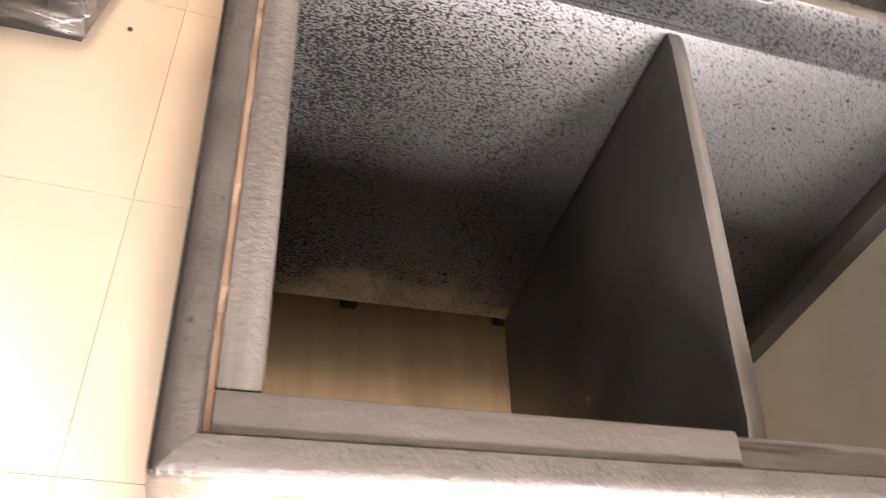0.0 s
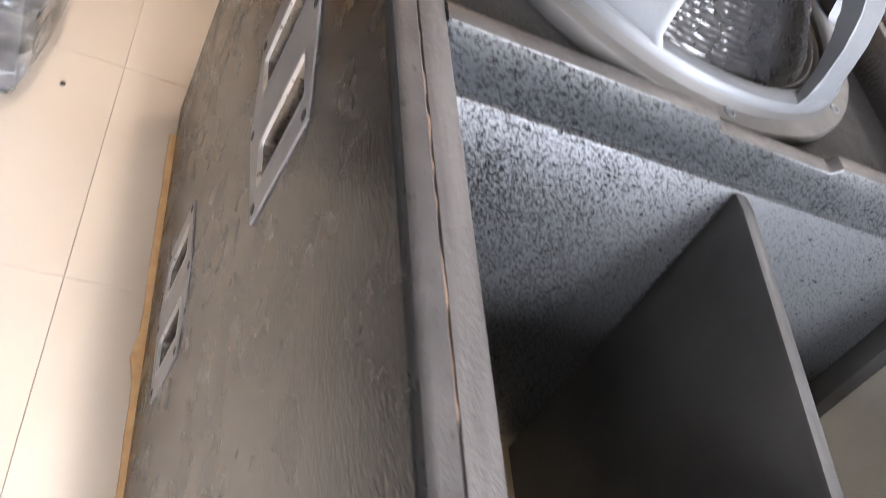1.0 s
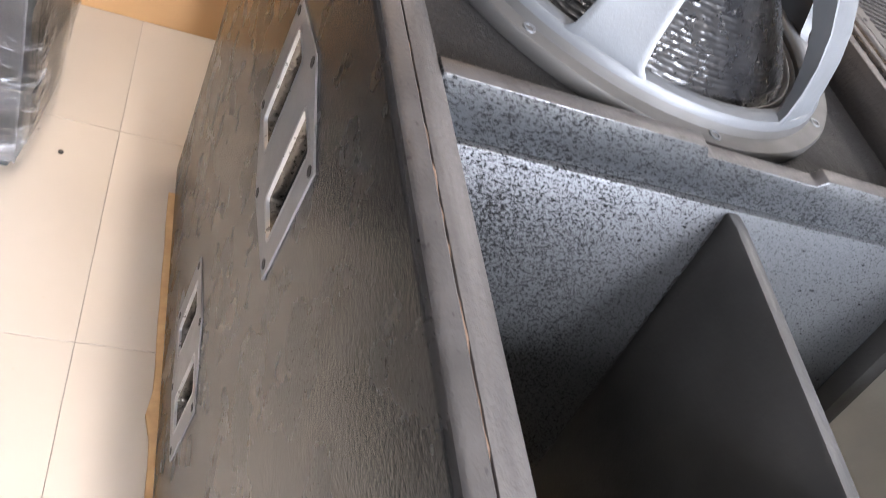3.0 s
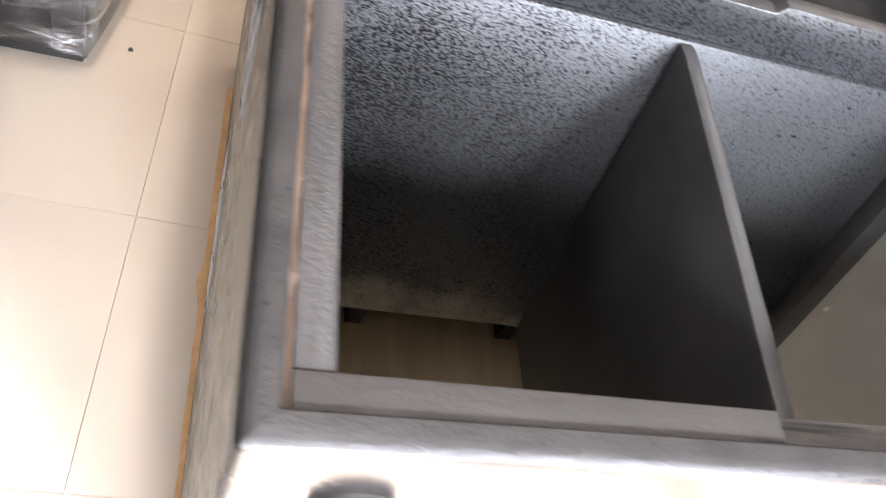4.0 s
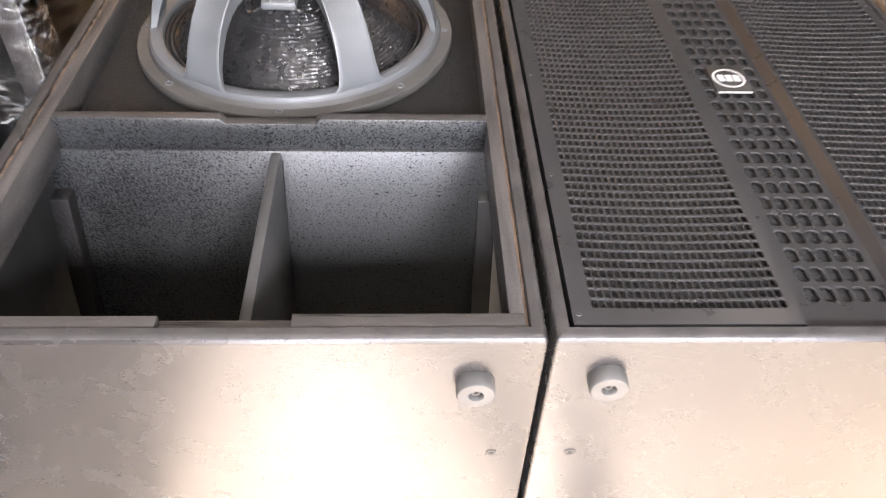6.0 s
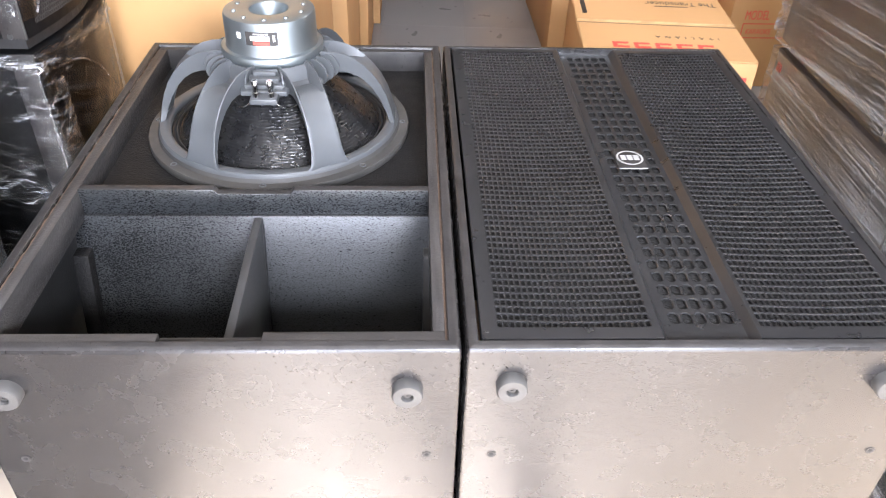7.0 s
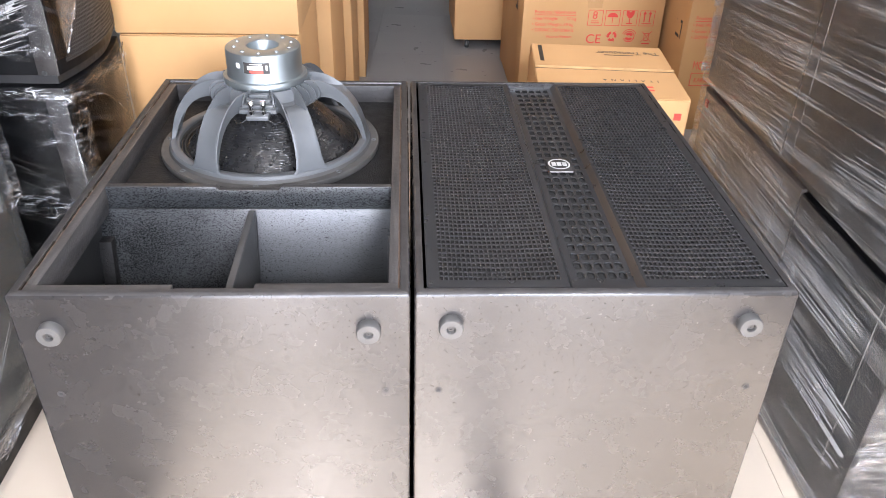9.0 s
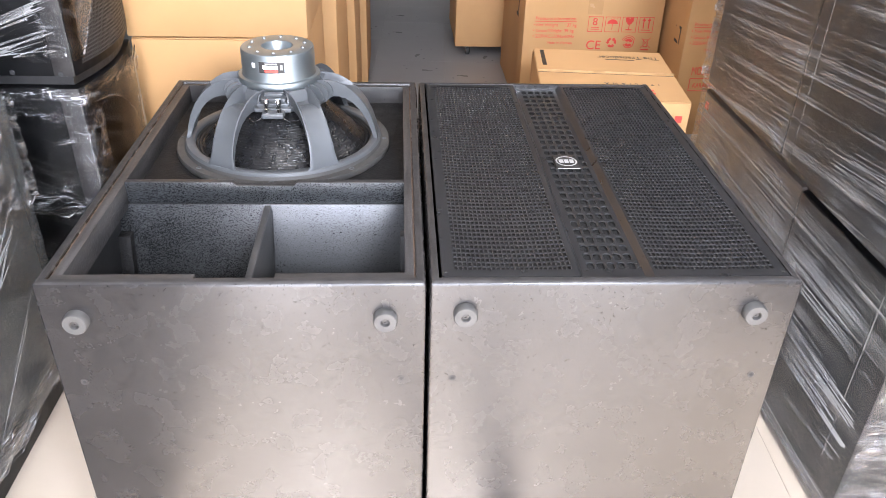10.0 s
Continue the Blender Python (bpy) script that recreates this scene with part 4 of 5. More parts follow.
small, m = carton(0.398, 1.298, 0.0, 0.856, 1.798, 0.506, "small brown-toned carton with a slit lid and dark print", turn=-5.0)
part("print", box(0.812, 1.2965, 0.440, 0.834, 1.2978, 0.462, m=m), RED, small, smooth=False)
m = m @ Matrix.Translation((-0.026, 0.004, 0))
words("print", "The Transducer", 0.033, m @ Matrix.Translation((0.862, 1.735, 0.5065)) @ Matrix.Rotation(radians(180), 4, "Z") @ Matrix.Diagonal((1, 1.35, 1, 1)), BLACK, small)
part("print", box(0.672, 1.692, 0.506, 0.772, 1.697, 0.5068, m=m), BLACK, small, smooth=False)
part("print", box(0.446, 1.610, 0.506, 0.460, 1.775, 0.5068, m=m), BLACK, small, smooth=False)
for k in range(5):
    a = 0.508 + 0.058 * k
    bm = box(a, 1.385, 0.506, a + 0.044, 1.397, 0.5068, m=m)
    add_box(bm, a, 1.372, 0.506, a + 0.012, 1.384, 0.5068, m=m)
    add_box(bm, a, 1.358, 0.506, a + 0.044, 1.370, 0.5068, m=m)
    part("print", bm, RED, small, smooth=False)
words("print", "I  T  A  L  I  A  N  A", 0.0215, m @ Matrix.Translation((0.812, 1.452, 0.5065)) @ Matrix.Rotation(radians(180), 4, "Z"), BLACK, small)


def print_panel(c, x, y, z, s=1.0):
    """Red product data on a carton's front face; x, z: top left corner."""
    f = Matrix.Translation((x, y - 0.0015, z)) @ FACE
    rows = (("Products Information", 0.0, 0.030, 0.0), ("\u2022 Net Weight     : 37 kg", -0.040, 0.029, -0.012), ("\u2022 Gross Weight: 39 kg", -0.076, 0.029, -0.012),
            ("\u2022 220VAC /50Hz/60Hz", -0.112, 0.029, -0.012), ("Made in Vietnam", -0.152, 0.024, 0.085))
    for text, dz, size, dx in rows:
        words("print", text, size * s, f @ Matrix.Translation((dx * s, dz * s, 0)), RED, c)
    part("underline", box(x, y - 0.002, z - 0.0075, x + 0.262 * s, y - 0.0012, z - 0.005), RED, c, smooth=False)
    # handling marks in frames
    for k in range(4):
        x0 = x + (0.338 + 0.109 * k) * s
        za, zb, wd = z - 0.071 * s, z + 0.026 * s, 0.094 * s
        bm = bmesh.new()
        for a in ((x0, za, x0 + wd, za + 0.003 * s), (x0, zb - 0.003 * s, x0 + wd, zb), (x0, za, x0 + 0.003 * s, zb), (x0 + wd - 0.003 * s, za, x0 + wd, zb)):
            add_box(bm, a[0], y - 0.002, a[1], a[2], y - 0.0012, a[3])
        mid, zc = x0 + wd / 2, z - 0.014 * s
        if k == 0:
            words("print", "8", 0.068 * s, Matrix.Translation((mid - 0.020 * s, y - 0.0015, zc - 0.015 * s)) @ FACE, RED, c)
            for q in (0.026, 0.038):
                add_box(bm, mid - 0.026 * s, y - 0.002, zc - q * s - 0.004 * s, mid + 0.026 * s, y - 0.0012, zc - q * s)
        elif k == 1:
            prism([(mid + 0.034 * s * math.cos(radians(a)), y - 0.0018, zc - 0.004 * s + 0.028 * s * math.sin(radians(a))) for a in range(0, 181, 20)], (0, 0.0006, 0), bm=bm)
            add_box(bm, mid - 0.0018 * s, y - 0.002, zc - 0.042 * s, mid + 0.0018 * s, y - 0.0012, zc)
            for q in range(6):
                add_box(bm, mid + (q * 0.009 - 0.012) * s, y - 0.002, zc + (0.028 + 0.006 * (q % 2)) * s, mid + (q * 0.009 - 0.009) * s, y - 0.0012, zc + (0.031 + 0.006 * (q % 2)) * s)
        elif k == 2:
            prism([(mid + dx * s, y - 0.0018, zc + dz * s) for dx, dz in ((-0.026, 0.036), (-0.008, 0.036), (0.002, 0.026), (0.006, 0.036), (0.026, 0.036), (0.024, 0.012), (0.010, -0.006), (0, -0.010), (-0.010, -0.006), (-0.024, 0.012))], (0, 0.0006, 0), bm=bm)
            add_box(bm, mid - 0.0025 * s, y - 0.002, zc - 0.040 * s, mid + 0.0025 * s, y - 0.0012, zc - 0.008 * s)
            add_box(bm, mid - 0.020 * s, y - 0.002, zc - 0.044 * s, mid + 0.020 * s, y - 0.0012, zc - 0.038 * s)
        else:
            for dx in (-0.017, 0.017):
                add_box(bm, mid + (dx - 0.0035) * s, y - 0.002, zc - 0.032 * s, mid + (dx + 0.0035) * s, y - 0.0012, zc + 0.018 * s)
                prism([(mid + (dx - 0.012) * s, y - 0.0018, zc + 0.017 * s), (mid + (dx + 0.012) * s, y - 0.0018, zc + 0.017 * s), (mid + dx * s, y - 0.0018, zc + 0.036 * s)], (0, 0.0006, 0), bm=bm)
            add_box(bm, mid - 0.030 * s, y - 0.002, zc - 0.044 * s, mid + 0.030 * s, y - 0.0012, zc - 0.039 * s)
        part("handling_mark", bm, RED, c, smooth=False)
    words("print", "CE", 0.082 * s, Matrix.Translation((x + 0.338 * s, y - 0.0015, z - 0.183 * s)) @ FACE, RED, c)

    def band(bm, cx, cz, r0, r1, a0, a1, n=8):
        pts = [(cx + r1 * math.cos(radians(a0 + (a1 - a0) * q / n)), y - 0.0018, cz + r1 * math.sin(radians(a0 + (a1 - a0) * q / n))) for q in range(n + 1)]
        pts += [(cx + r0 * math.cos(radians(a1 - (a1 - a0) * q / n)), y - 0.0018, cz + r0 * math.sin(radians(a1 - (a1 - a0) * q / n))) for q in range(n + 1)]
        prism(pts, (0, 0.0006, 0), bm=bm)

    cz = z - 0.138 * s
    # three chasing arrows
    bm, cx = bmesh.new(), x + 0.503 * s
    for a in (90, 210, 330):
        band(bm, cx, cz, 0.017 * s, 0.032 * s, a + 14, a + 82, 3)
        tip = [(cx + r * s * math.cos(radians(q)), y - 0.0018, cz + r * s * math.sin(radians(q))) for r, q in ((0.010, a + 84), (0.040, a + 84), (0.025, a + 112))]
        prism(tip, (0, 0.0006, 0), bm=bm)
    part("handling_mark", bm, RED, c, smooth=False)
    # ring of two turning arrows
    bm, cx = bmesh.new(), x + 0.614 * s
    band(bm, cx, cz, 0.031 * s, 0.036 * s, 200, 520, 20)
    band(bm, cx, cz, 0.010 * s, 0.026 * s, 20, 150, 8)
    band(bm, cx, cz, 0.010 * s, 0.026 * s, 200, 330, 8)
    band(bm, cx, cz, 0.043 * s, 0.047 * s, 20, 160, 14)
    part("handling_mark", bm, RED, c, smooth=False)
    # crossed-out bin over a bar
    bm, cx = bmesh.new(), x + 0.726 * s
    for pts in (((-0.022, 0.022), (0.022, 0.022), (0.022, 0.018), (-0.022, 0.018)), ((-0.018, 0.018), (-0.014, 0.018), (-0.010, -0.024), (-0.014, -0.024)), ((0.014, 0.018), (0.018, 0.018), (0.014, -0.024), (0.010, -0.024)),
                ((-0.014, -0.022), (0.014, -0.022), (0.014, -0.026), (-0.014, -0.026)), ((-0.034, 0.034), (-0.030, 0.034), (0.034, -0.032), (0.030, -0.032)), ((0.030, 0.035), (0.034, 0.035), (-0.030, -0.033), (-0.034, -0.033)),
                ((-0.026, -0.040), (0.026, -0.040), (0.026, -0.048), (-0.026, -0.048))):
        prism([(cx + dx * s, y - 0.0016 - 0.0001 * q, cz + dz * s) for q in (0,) for dx, dz in pts], (0, 0.0006, 0), bm=bm)
    part("handling_mark", bm, RED, c, smooth=False)


big, m = carton(0.505, 2.45, 0.0, 1.126, 3.15, 1.25, "large brown-toned carton with red product print")
print_panel(big, 0.555, 2.449, 0.433, 0.70)
part("tape", box(0.785, 2.4475, 0.46, 0.85, 2.449, 1.25), TAPE, big, smooth=False)
for a in ((2.62, 0.40, 2.68, 0.415), (2.62, 0.415, 2.635, 0.50), (2.70, 0.47, 2.75, 0.485), (2.735, 0.485, 2.75, 0.56), (2.78, 0.53, 2.86, 0.545), (2.78, 0.545, 2.795, 0.62)):
    part("side_print", box(0.5030, a[0], a[1], 0.5040, a[2], a[3]), BLACK, big, smooth=False)
tall, m = carton(1.150, 2.20, 0.0, 1.70, 2.85, 1.25, "large brown-toned carton with red model print")
print_panel(tall, 1.178, 2.199, 0.484, 0.70)
for a in ((2.262, 0.385, 2.272, 0.46), (2.272, 0.385, 2.33, 0.397), (2.272, 0.448, 2.33, 0.46), (2.39, 0.50, 2.40, 0.58), (2.40, 0.50, 2.43, 0.512)):
    part("side_print", box(1.1480, a[0], a[1], 1.1490, a[2], a[3]), BLACK, tall, smooth=False)
words("print", "MODEL", 0.051, Matrix.Translation((1.203, 2.1985, 0.275)) @ FACE @ Matrix.Diagonal((0.56, 1, 1, 1)), RED, tall)
bm = bmesh.new()
for a in ((1.202, 0.203, 1.55, 0.2055), (1.202, 0.258, 1.55, 0.2605), (1.202, 0.203, 1.2045, 0.2605)):
    add_box(bm, a[0], 2.197, a[1], a[2], 2.1985, a[3])
part("print_frame", bm, RED, tall, smooth=False)
words("print", "KARAOKE", 0.030, Matrix.Translation((1.219, 2.1985, 0.218)) @ FACE @ Matrix.Diagonal((0.72, 1, 1, 1)), RED, tall)

# carton on castors at the end of the aisle
cc, m = carton(0.262, 3.28, 0.055, 0.86, 3.85, 0.95, "brown-toned carton riding on castors at the end of the aisle")
part("print", box(0.33, 3.2775, 0.318, 0.50, 3.279, 0.325), RED, cc, smooth=False)
for x in (0.335, 0.80):
    ca = part("castor", lathe([(0, -0.012), (0.018, -0.012), (0.024, -0.008), (0.024, 0.008), (0.018, 0.012), (0, 0.012)], 24, Matrix.Translation((x, 3.315, 0.025)) @ Euler((0, radians(90), 0)).to_matrix().to_4x4()), RUBBER, cc, "small black castor")
    part("fork", box(x - 0.016, 3.305, 0.022, x + 0.016, 3.325, 0.056, 0.003), CHROME, ca)


def film_round(name, path, z0, z1, parent, mat, seed, amp=0.010, slant=0.5, nz=26, step=0.02):
    """Film pulled round a stack along a ground path, with strands and folds."""
    pts, acc = [], 0.0
    for (xa, ya), (xb, yb) in zip(path, path[1:]):
        ln = math.hypot(xb - xa, yb - ya)
        n = max(1, int(ln / step))
        for k in range(n):
            f = k / n
            pts.append((xa + (xb - xa) * f, ya + (yb - ya) * f, (yb - ya) / ln, -(xb - xa) / ln, acc + ln * f))
        acc += ln
    pts.append((*path[-1], pts[-1][2], pts[-1][3], acc))
    bm = bmesh.new()
    uv = bm.loops.layers.uv.new("UVMap")
    place, grid = {}, []
    for i in range(nz + 1):
        z = z0 + (z1 - z0) * i / nz
        row = []
        for x, y, nx, ny, s in pts:
            q = z + slant * s
            d = amp * (noise.noise(Vector((s * 1.6, q * 16, seed))) + 0.55 * noise.noise(Vector((s * 4, q * 45, seed + 7)))) + amp * 0.6
            e = 0.8 * amp * noise.noise(Vector((s * 9, seed, 3))) if i in (0, nz) else 0.0
            v = bm.verts.new((x + nx * d, y + ny * d, z + e))
            place[v] = (s + seed, q + seed)
            row.append(v)
        grid.append(row)
    for a, b in zip(grid, grid[1:]):
        for k in range(len(a) - 1):
            f = bm.faces.new((a[k], a[k + 1], b[k + 1], b[k]))
            for lp in f.loops:
                lp[uv].uv = place[lp.vert]
    return part(name, bm, mat, parent, "clear stretch film with pulled strands")


def strands(parent, origin, u, normal, size, count, seed, lean, wide=(0.0004, 0.0022), long=(0.25, 0.9), mat=None):
    """Pulled threads of film on a flat face: u runs along the face, lean is the range of their slopes in degrees."""
    rnd = random.Random(seed)
    u, nrm, o = Vector(u), Vector(normal), Vector(origin)
    up = Vector((0, 0, 1))
    verts, faces = [], []
    bundles = [(rnd.uniform(-0.3, 1.4), rnd.uniform(*lean)) for _ in range(max(4, count // 7))]
    for _ in range(count):
        zb, ang = rnd.choice(bundles)
        a = radians(ang + rnd.gauss(0, 0.45))
        s0 = rnd.uniform(-0.2, 0.8) * size[0]
        z0 = (zb + rnd.gauss(0, 0.025)) * size[1] + math.tan(a) * (s0 - size[0] / 2)
        ln, wd, bow = rnd.uniform(*long) * size[0], rnd.uniform(*wide), rnd.gauss(0, 0.002)
        last = None
        n = 9
        for k in range(n + 1):
            f = k / n
            x = s0 + ln * f * math.cos(a)
            z = z0 + ln * f * math.sin(a) + bow * math.sin(math.pi * f)
            if not (0 <= x <= size[0] and 0 <= z <= size[1]):
                last = None
                continue
            w = wd * (0.35 + 0.65 * math.sin(math.pi * min(max(f, 0.04), 0.96)))
            b = len(verts)
            p = o + u * x + up * z
            across = up * math.cos(a) - u * math.sin(a)
            verts += [tuple(p - across * w), tuple(p + nrm * (0.0008 + w * 0.5)), tuple(p + across * w)]
            if last is not None:
                faces += [(last, b, b + 1, last + 1), (last + 1, b + 1, b + 2, last + 2)]
            last = b
    me = bpy.data.meshes.new("strand_layer")
    me.from_pydata(verts, [], faces)
    me.materials.append(mat or STRAND)
    me.shade_smooth()
    tagged(adopt(new("strand_layer", me), parent), kind="stuff")


def crumple(parent, path, z0, z1, seed, amp=0.009, step=0.007):
    """A gathered, creased band of film."""
    pts, acc = [], 0.0
    for (xa, ya), (xb, yb) in zip(path, path[1:]):
        ln = math.hypot(xb - xa, yb - ya)
        n = max(1, int(ln / step))
        pts += [(xa + (xb - xa) * k / n, ya + (yb - ya) * k / n, (yb - ya) / ln, -(xb - xa) / ln, acc + ln * k / n) for k in range(n)]
        acc += ln
    bm = bmesh.new()
    nz = max(4, int((z1 - z0) / step))
    rows = []
    for i in range(nz + 1):
        row = []
        for x, y, nx, ny, s in pts:
            e = 0.5 + 0.5 * noise.noise(Vector((s * 7, seed, 1)))
            lo, hi = z0 + 0.03 * e, z1 - 0.02 * noise.noise(Vector((s * 11, seed, 6)))
            z = lo + (hi - lo) * i / nz
            q = Vector((s * 9 + z * 4, z * 44 - s * 10, seed)) + noise.noise_vector(Vector((s * 8, z * 12, seed))) * 0.7
            d = amp * (1.0 - 2.2 * abs(noise.noise(q))) + amp * 0.9
            row.append(bm.verts.new((x + nx * d, y + ny * d, z)))
        rows.append(row)
    for a, b in zip(rows, rows[1:]):
        for k in range(len(a) - 1):
            bm.faces.new((a[k], a[k + 1], b[k + 1], b[k]))
    return part("film_crumple", bm, CRUMPLE, parent, "crumpled glossy stretch film")


def wrapped(name, base, label, category="wrapped stack"):
    return thing(name, base, label, category, "wrapped stacks")


# dark cartons under film beside the grilled cabinet
rw = wrapped("wrapped_cartons", (1.2, 0.7, 0.0), "black and brown cartons wrapped in stretch film on the floor")
part("carton", box(0.870, 0.112, 0.0, 1.55, 0.566, 0.566, 0.006), DARK, rw, "black carton")
part("carton", box(0.870, 0.570, 0.0, 1.55, 1.212, 0.570, 0.006), BROWN, rw, "brown-toned carton")
film_round("film", [(1.5, 1.220), (0.861, 1.220), (0.861, 0.102), (1.5, 0.102)], 0.004, 0.572, rw, FILM2, 3.1, 0.004, 0.0)
strands(rw, (0.857, 1.215, 0.01), (0, -1, 0), (-1, 0, 0), (0.80, 0.55), 130, 29, (-2, 1), (0.0004, 0.0028), (0.7, 1.8), WARMSTRAND)
strands(rw, (0.856, 1.215, 0.20), (0, -1, 0), (-1, 0, 0), (1.10, 0.35), 190, 23, (-2, 2), (0.0003, 0.0022), (0.7, 1.8))
strands(rw, (0.856, 0.70, 0.02), (0, -1, 0), (-1, 0, 0), (0.58, 0.24), 60, 24, (-5, 7), (0.0003, 0.0016), (0.4, 1.2))
crumple(rw, [(0.857, 0.100), (1.45, 0.100)], 0.004, 0.54, 5.2, 0.010)
for y, z0, z1 in ((0.632, 0.40, 0.565), (0.174, 0.13, 0.545)):
    part("string", box(0.8535, y - 0.0004, z0, 0.8543, y + 0.0004, z1), STRING, rw, "thin pale string", smooth=False)
bm = box(0.8655, 1.165, 0.520, 0.8690, 1.185, 0.540)
part("print", bm, RED, rw, "small red printed mark", smooth=False)
rw = wrapped("wrapped_cartons", (1.2, 0.7, 0.590), "dark cartons in stretch film, far half coloured brown as a reflection")
part("carton", box(0.870, 0.080, 0.592, 1.55, 0.700, 1.42, 0.006), DARK, rw, "black carton")
# brown of this far half stands for cartons mirrored in the film
part("carton", box(0.870, 0.704, 0.590, 1.55, 1.216, 1.42, 0.006), BROWN, rw, "brown-toned carton")
film_round("film", [(1.5, 1.224), (0.861, 1.224), (0.861, 0.07), (1.5, 0.07)], 0.588, 1.42, rw, FILM2, 8.4, 0.004, -0.085)
part("string", box(0.8537, 0.6247, 0.600, 0.8542, 0.6252, 1.40), STRING, rw, "thin white string", smooth=False)
strands(rw, (0.857, 1.215, 0.60), (0, -1, 0), (-1, 0, 0), (0.70, 0.80), 170, 27, (2, 9), (0.0004, 0.0030), (0.7, 1.8), WARMSTRAND)
strands(rw, (0.856, 1.215, 0.60), (0, -1, 0), (-1, 0, 0), (1.12, 0.80), 260, 21, (2, 9), (0.0003, 0.0024), (0.7, 1.8))
strands(rw, (0.856, 1.215, 0.60), (0, -1, 0), (-1, 0, 0), (1.12, 0.80), 40, 22, (-14, 16), (0.0003, 0.0012), (0.3, 0.8))
crumple(rw, [(0.95, 1.226), (0.860, 1.226), (0.858, 1.175)], 0.60, 1.40, 6.1, 0.006)
# added black filler gives the gap between the tiers its shade
part("gap_shade", box(0.885, 0.14, 0.562, 1.52, 1.18, 0.590), DARK, rw, "dark filler standing for the shade between the tiers")

# two loudspeakers with curved fronts, one on the other, under film
SX, SY, SW = -0.794, 0.817, 0.396
CURVE = [(SX + 0.030 * math.sin(math.pi * k / 14), SY + SW * k / 14) for k in range(15)]


def fold(parent, pts, amount):
    """A gathered edge of film."""
    cu = bpy.data.curves.new("film_fold", "CURVE")
    cu.dimensions, cu.bevel_depth, cu.bevel_resolution = "3D", amount, 1
    sp_ = cu.splines.new("NURBS")
    sp_.points.add(len(pts) - 1)
    sp_.use_endpoint_u, sp_.order_u = True, 3
    rnd = random.Random(len(pts))
    for p, c in zip(sp_.points, pts):
        p.co, p.radius = (*c, 1), 0.5 + rnd.random()
    cu.materials.append(CRUMPLE)
    adopt(new("film_fold", cu), parent)


def loudspeaker(name, label, z0, z1):
    """Curved-front cabinet seen from its flat end: body, dark foot, punched grille, edge strip with bead, screws."""
    sp = wrapped(name, (-1.09, 1.01, z0), label, "loudspeaker")
    foot_line = [(x - 0.010, y + 0.008 * (1 - 2 * k / 14)) for k, (x, y) in enumerate(CURVE)]
    part("base", prism([(x, y, z0) for x, y in foot_line] + [(-1.37, SY + SW - 0.01, z0), (-1.37, SY + 0.01, z0)], (0, 0, 0.022)), RUBBER, sp, "dark rubber base", smooth=False)
    part("body", prism([(x, y, z0 + 0.022) for x, y in CURVE] + [(-1.38, SY + SW, z0 + 0.022), (-1.38, SY, z0 + 0.022)], (0, 0, z1 - z0 - 0.022), 0.003), DARK, sp)
    line = [(x + 0.004, y) for x, y in CURVE[1:-1]]
    bm = bmesh.new()
    rows = [[bm.verts.new((x, y, z)) for x, y in line] for z in (z0 + 0.045, z1 - 0.02)]
    for k in range(len(line) - 1):
        bm.faces.new((rows[0][k], rows[0][k + 1], rows[1][k + 1], rows[1][k]))
    grille = part("grille", bm, FOAM, sp, "curved black mesh grille")
    verts, faces = [], []
    for row in range(26):
        for k in range(46):
            f = (k + (0.5 if row % 2 else 0)) / 46.5 * (len(line) - 1)
            i = min(int(f), len(line) - 2)
            (xa, ya), (xb, yb) = line[i], line[i + 1]
            x, y, z = xa + (xb - xa) * (f - i) + 0.0015, ya + (yb - ya) * (f - i), z0 + 0.050 + row * 0.0088
            b = len(verts)
            ln_ = math.hypot(xb - xa, yb - ya)
            dx, dy = (xb - xa) / ln_ * 0.0038, (yb - ya) / ln_ * 0.0038
            for o in (1.12, 0.80):
                verts += [(x + dx * o * math.cos(radians(60 * q)), y + dy * o * math.cos(radians(60 * q)), z + 0.0046 * o * math.sin(radians(60 * q))) for q in range(6)]
            faces += [(b + q, b + (q + 1) % 6, b + 6 + (q + 1) % 6, b + 6 + q) for q in range(6)]
    me = bpy.data.meshes.new("grille_mesh")
    me.from_pydata(verts, [], faces)
    me.materials.append(MESHED)
    tagged(adopt(new("grille_mesh", me), grille), kind="stuff")
    part("corner_strip", box(SX - 0.046, SY - 0.004, z0 + 0.024, SX - 0.002, SY - 0.0004, z1, 0.001), RIM, sp, "black edge strip")
    part("edge_bead", box(SX - 0.0035, SY - 0.0045, z0 + 0.022, SX + 0.0005, SY + 0.0005, z1, 0.0015), GREYRUBBER, sp, "worn edge")
    for x, z in ((SX - 0.031, z0 + 0.029), (SX - 0.141, z0 + 0.031)):
        part("screw", lathe([(0.006, 0), (0.005, 0.002), (0.002, 0.0025), (0, 0.0015)], 16, Matrix.Translation((x, SY - 0.004 if x > SX - 0.1 else SY, z)) @ FACE), MESHED, sp)
    return sp


ls = loudspeaker("wrapped_loudspeaker", "black loudspeaker wrapped in clear stretch film on the floor", 0.0, 0.697)
skin = [(x + 0.008, y) for x, y in CURVE]
film_round("film", [(-1.38, SY - 0.008), (SX + 0.004, SY - 0.008)] + skin[1::3], 0.035, 0.690, ls, FILM, 5.5, 0.008, 0.35)
strands(ls, (-1.36, SY - 0.016, 0.05), (1, 0, 0), (0, -1, 0), (0.56, 0.62), 60, 31, (-26, -8), (0.0003, 0.0013), (0.25, 0.7))
strands(ls, (SX + 0.042, SY + 0.36, 0.10), (-0.08, -0.9968, 0), (0.9968, -0.08, 0), (0.34, 0.52), 170, 32, (-62, -30), (0.0003, 0.0011), (0.5, 1.4))
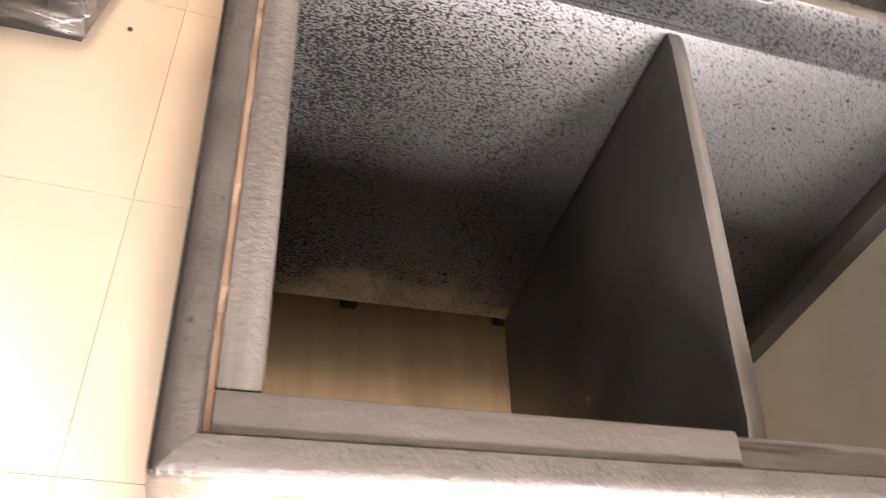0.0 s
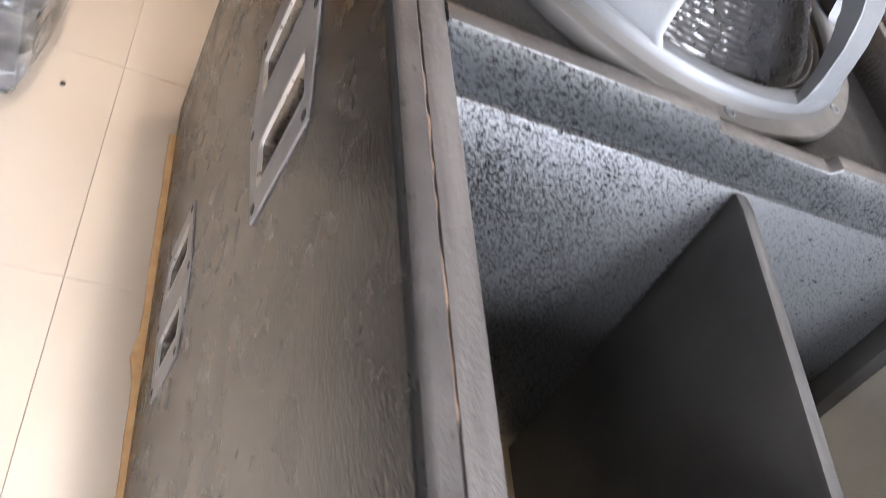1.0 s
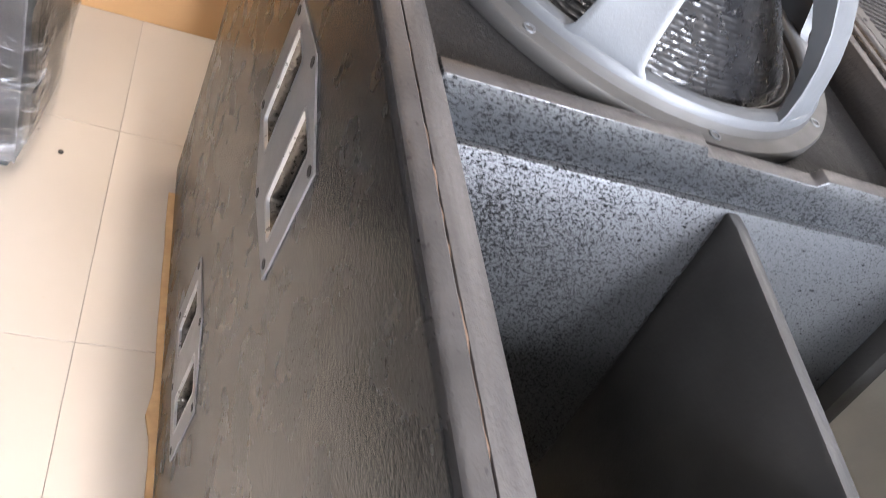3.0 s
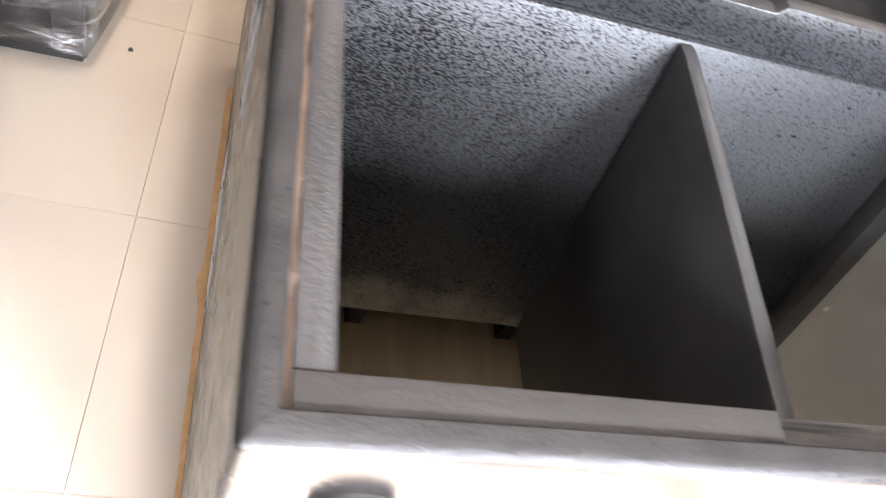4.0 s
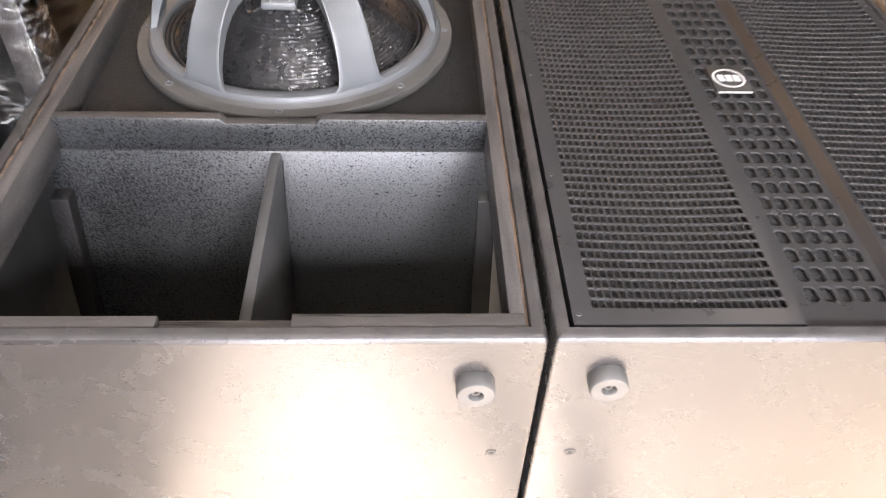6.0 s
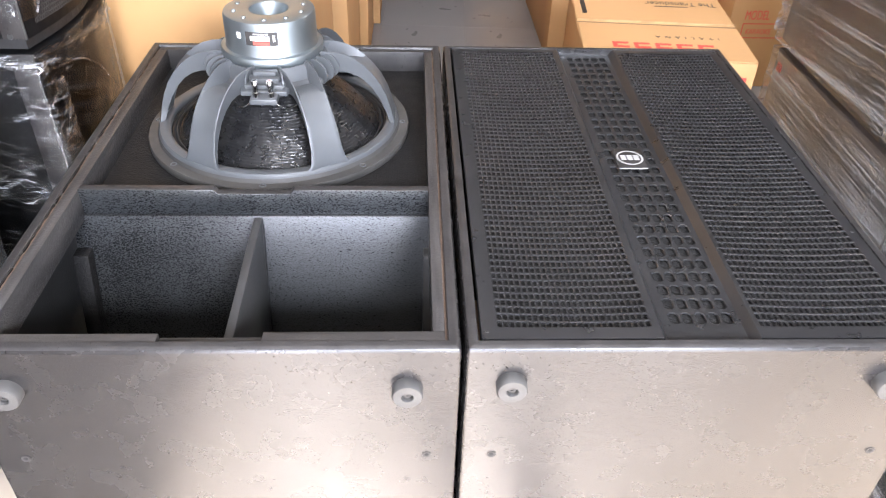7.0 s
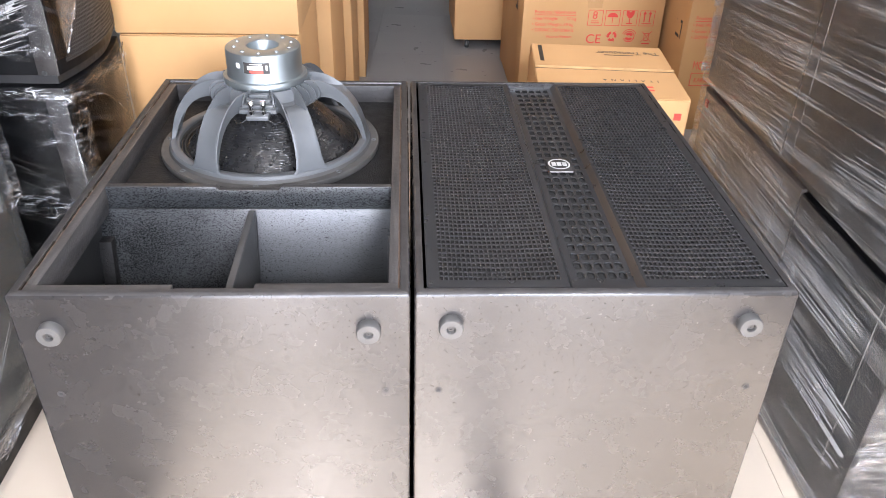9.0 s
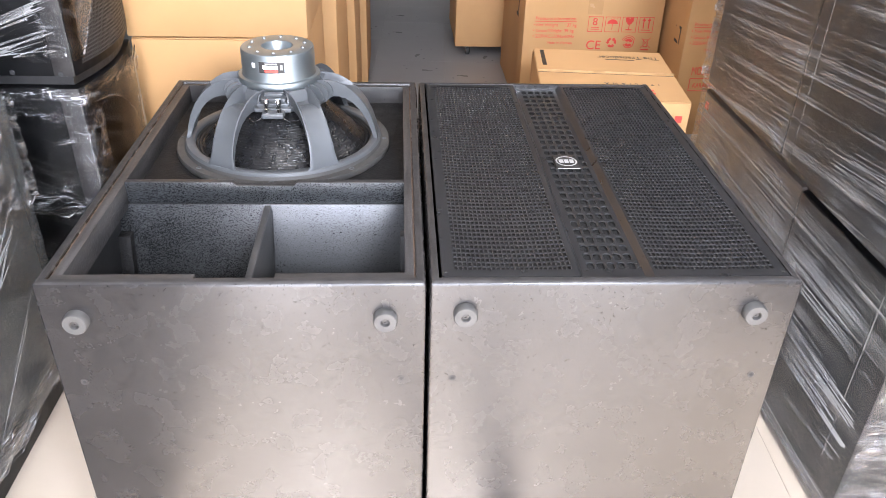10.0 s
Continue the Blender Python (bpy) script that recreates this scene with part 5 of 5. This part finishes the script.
# bands where the film is gathered: under the upper loudspeaker, at the corner, and lower down
front = [(-1.38, SY - 0.016), (SX + 0.008, SY - 0.016)]
crumple(ls, front + skin[1:13], 0.622, 0.704, 3.3, 0.008)
crumple(ls, [(-0.885, SY - 0.017), (SX + 0.010, SY - 0.017), (SX + 0.020, SY + 0.05)], 0.475, 0.645, 7.3, 0.006)
crumple(ls, [(-1.28, SY - 0.017), (SX + 0.010, SY - 0.017), (SX + 0.020, SY + 0.05)], 0.355, 0.48, 9.3, 0.010)
crumple(ls, [(-1.36, SY - 0.017), (SX + 0.010, SY - 0.017), (SX + 0.020, SY + 0.05)], 0.030, 0.26, 4.1, 0.006)
fold(ls, [(SX, SY - 0.018, 0.662), (SX + 0.018, 0.86, 0.652), (-0.757, 0.93, 0.646), (-0.753, 1.00, 0.602), (-0.752, 1.04, 0.560), (-0.753, 1.07, 0.522)], 0.0030)
fold(ls, [(-0.754, 1.128, 0.690), (-0.752, 1.110, 0.64), (-0.752, 1.090, 0.585), (-0.753, 1.071, 0.525)], 0.0026)
fold(ls, [(SX + 0.006, SY - 0.020, 0.655), (SX + 0.010, SY - 0.020, 0.60), (SX + 0.007, SY - 0.019, 0.55), (SX + 0.011, SY - 0.020, 0.50), (SX + 0.008, SY - 0.019, 0.44)], 0.0016)
fold(ls, [(-1.04, SY - 0.019, 0.535), (-0.96, SY - 0.019, 0.525), (-0.90, SY - 0.019, 0.512), (-0.85, SY - 0.019, 0.498)], 0.0012)

sp = loudspeaker("wrapped_loudspeaker", "black loudspeaker half covered by stretch film, standing on another", 0.704, 1.44)
film_round("film", [(-1.38, SY - 0.010), (SX + 0.004, SY - 0.010), (SX + 0.016, SY + 0.03)], 0.764, 1.44, sp, FILM, 2.2, 0.006, 0.5)
strands(sp, (-1.37, SY - 0.016, 0.775), (1, 0, 0), (0, -1, 0), (0.57, 0.60), 170, 41, (4, 24), (0.0004, 0.0026), (0.4, 1.2))
crumple(sp, [(SX - 0.050, SY - 0.016), (SX + 0.008, SY - 0.016)], 0.766, 1.44, 1.7, 0.005)
# film drawn up over the curved front, with a slanting hem
bm = bmesh.new()
uv = bm.loops.layers.uv.new("UVMap")
grid = []
for k, (x, y) in enumerate(CURVE[1:12]):
    lo = 0.772 + 0.040 * k
    grid.append([(bm.verts.new((x + 0.012 + 0.004 * noise.noise(Vector((k * 0.9, i * 0.5, 2))), y - 0.004, lo + (1.44 - lo) * i / 12)), (k * 0.04, lo + (1.44 - lo) * i / 12 - k * 0.05)) for i in range(13)])
for a, b in zip(grid, grid[1:]):
    for i in range(12):
        quad = (a[i], b[i], b[i + 1], a[i + 1])
        f = bm.faces.new([v for v, _ in quad])
        for lp, (_, w) in zip(f.loops, quad):
            lp[uv].uv = w
part("film", bm, FILM2, sp, "clear stretch film with pulled strands")
fold(sp, [(x + 0.014, y - 0.004, 0.772 + 0.040 * k) for k, (x, y) in enumerate(CURVE[1:12])], 0.0022)

ln = wrapped("wrapped_box", (-1.3, 0.2, 0.0), "tall dark box wrapped in milky stretch film near the cabinet")
part("plinth", box(-1.60, -0.36, 0.0, -0.888, 0.572, 0.085, 0.006), DARK, ln, "black plinth of the box")
part("box", box(-1.60, -0.35, 0.086, -0.895, 0.632, 0.745, 0.01), DARK, ln)
film_round("film", [(-0.884, -0.36), (-0.884, 0.640), (-1.6, 0.640)], 0.066, 0.752, ln, MILKY, 12.0, 0.012, 0.4, 40, 0.012)
strands(ln, (-0.870, -0.34, 0.08), (0, 1, 0), (1, 0, 0), (0.96, 0.66), 90, 61, (14, 46), (0.0003, 0.0012), (0.2, 0.8))
crumple(ln, [(-0.872, 0.30), (-0.872, 0.646), (-0.95, 0.648)], 0.50, 0.75, 2.7, 0.008)
crumple(ln, [(-0.874, -0.34), (-0.874, 0.56)], 0.062, 0.16, 2.9, 0.007)
solo("box", box(-1.60, -0.30, 0.762, -0.905, 0.55, 0.93, 0.01), DARK, "plain black box lying on a film-wrapped stack", "box")

solo("dirt_crumb", lathe([(0, 0), (0.0042, 0.0), (0.0036, 0.0022), (0, 0.003)], 7, Matrix.Translation((-0.742, 0.870, 0.0))), BLACK, "small dark crumb of dirt on the cream tiles", "dirt")

# ---------------------------------------------------------------- floor tiles, last
TP, TX, TY = 0.381, -0.6855, 0.556
tile = box(-TP / 2 + 0.0004, -TP / 2 + 0.0004, -0.003, TP / 2 - 0.0004, TP / 2 - 0.0004, 0.0, 0.0004, 1)
tile_mesh = mesh_of("tile", tile.copy(), TILE)
shade_tile_mesh = mesh_of("tile", tile, SHADETILE)
rnd = random.Random(11)
for i in range(-6, 9):
    for j in range(-6, 13):
        # far rows take the greyed copy, which paints in the aisle's shade
        t = adopt(new("tile", shade_tile_mesh if j > 3 else tile_mesh), floor)
        t.matrix_basis = Matrix.Translation((TX, TY, 0)) @ Matrix.Rotation(radians(-2.7), 4, "Z") @ Matrix.Translation(((i + 0.5) * TP, (j + 0.5) * TP, -rnd.random() * 0.0003)) @ Matrix.Rotation(radians(90 * rnd.randrange(4)), 4, "Z")
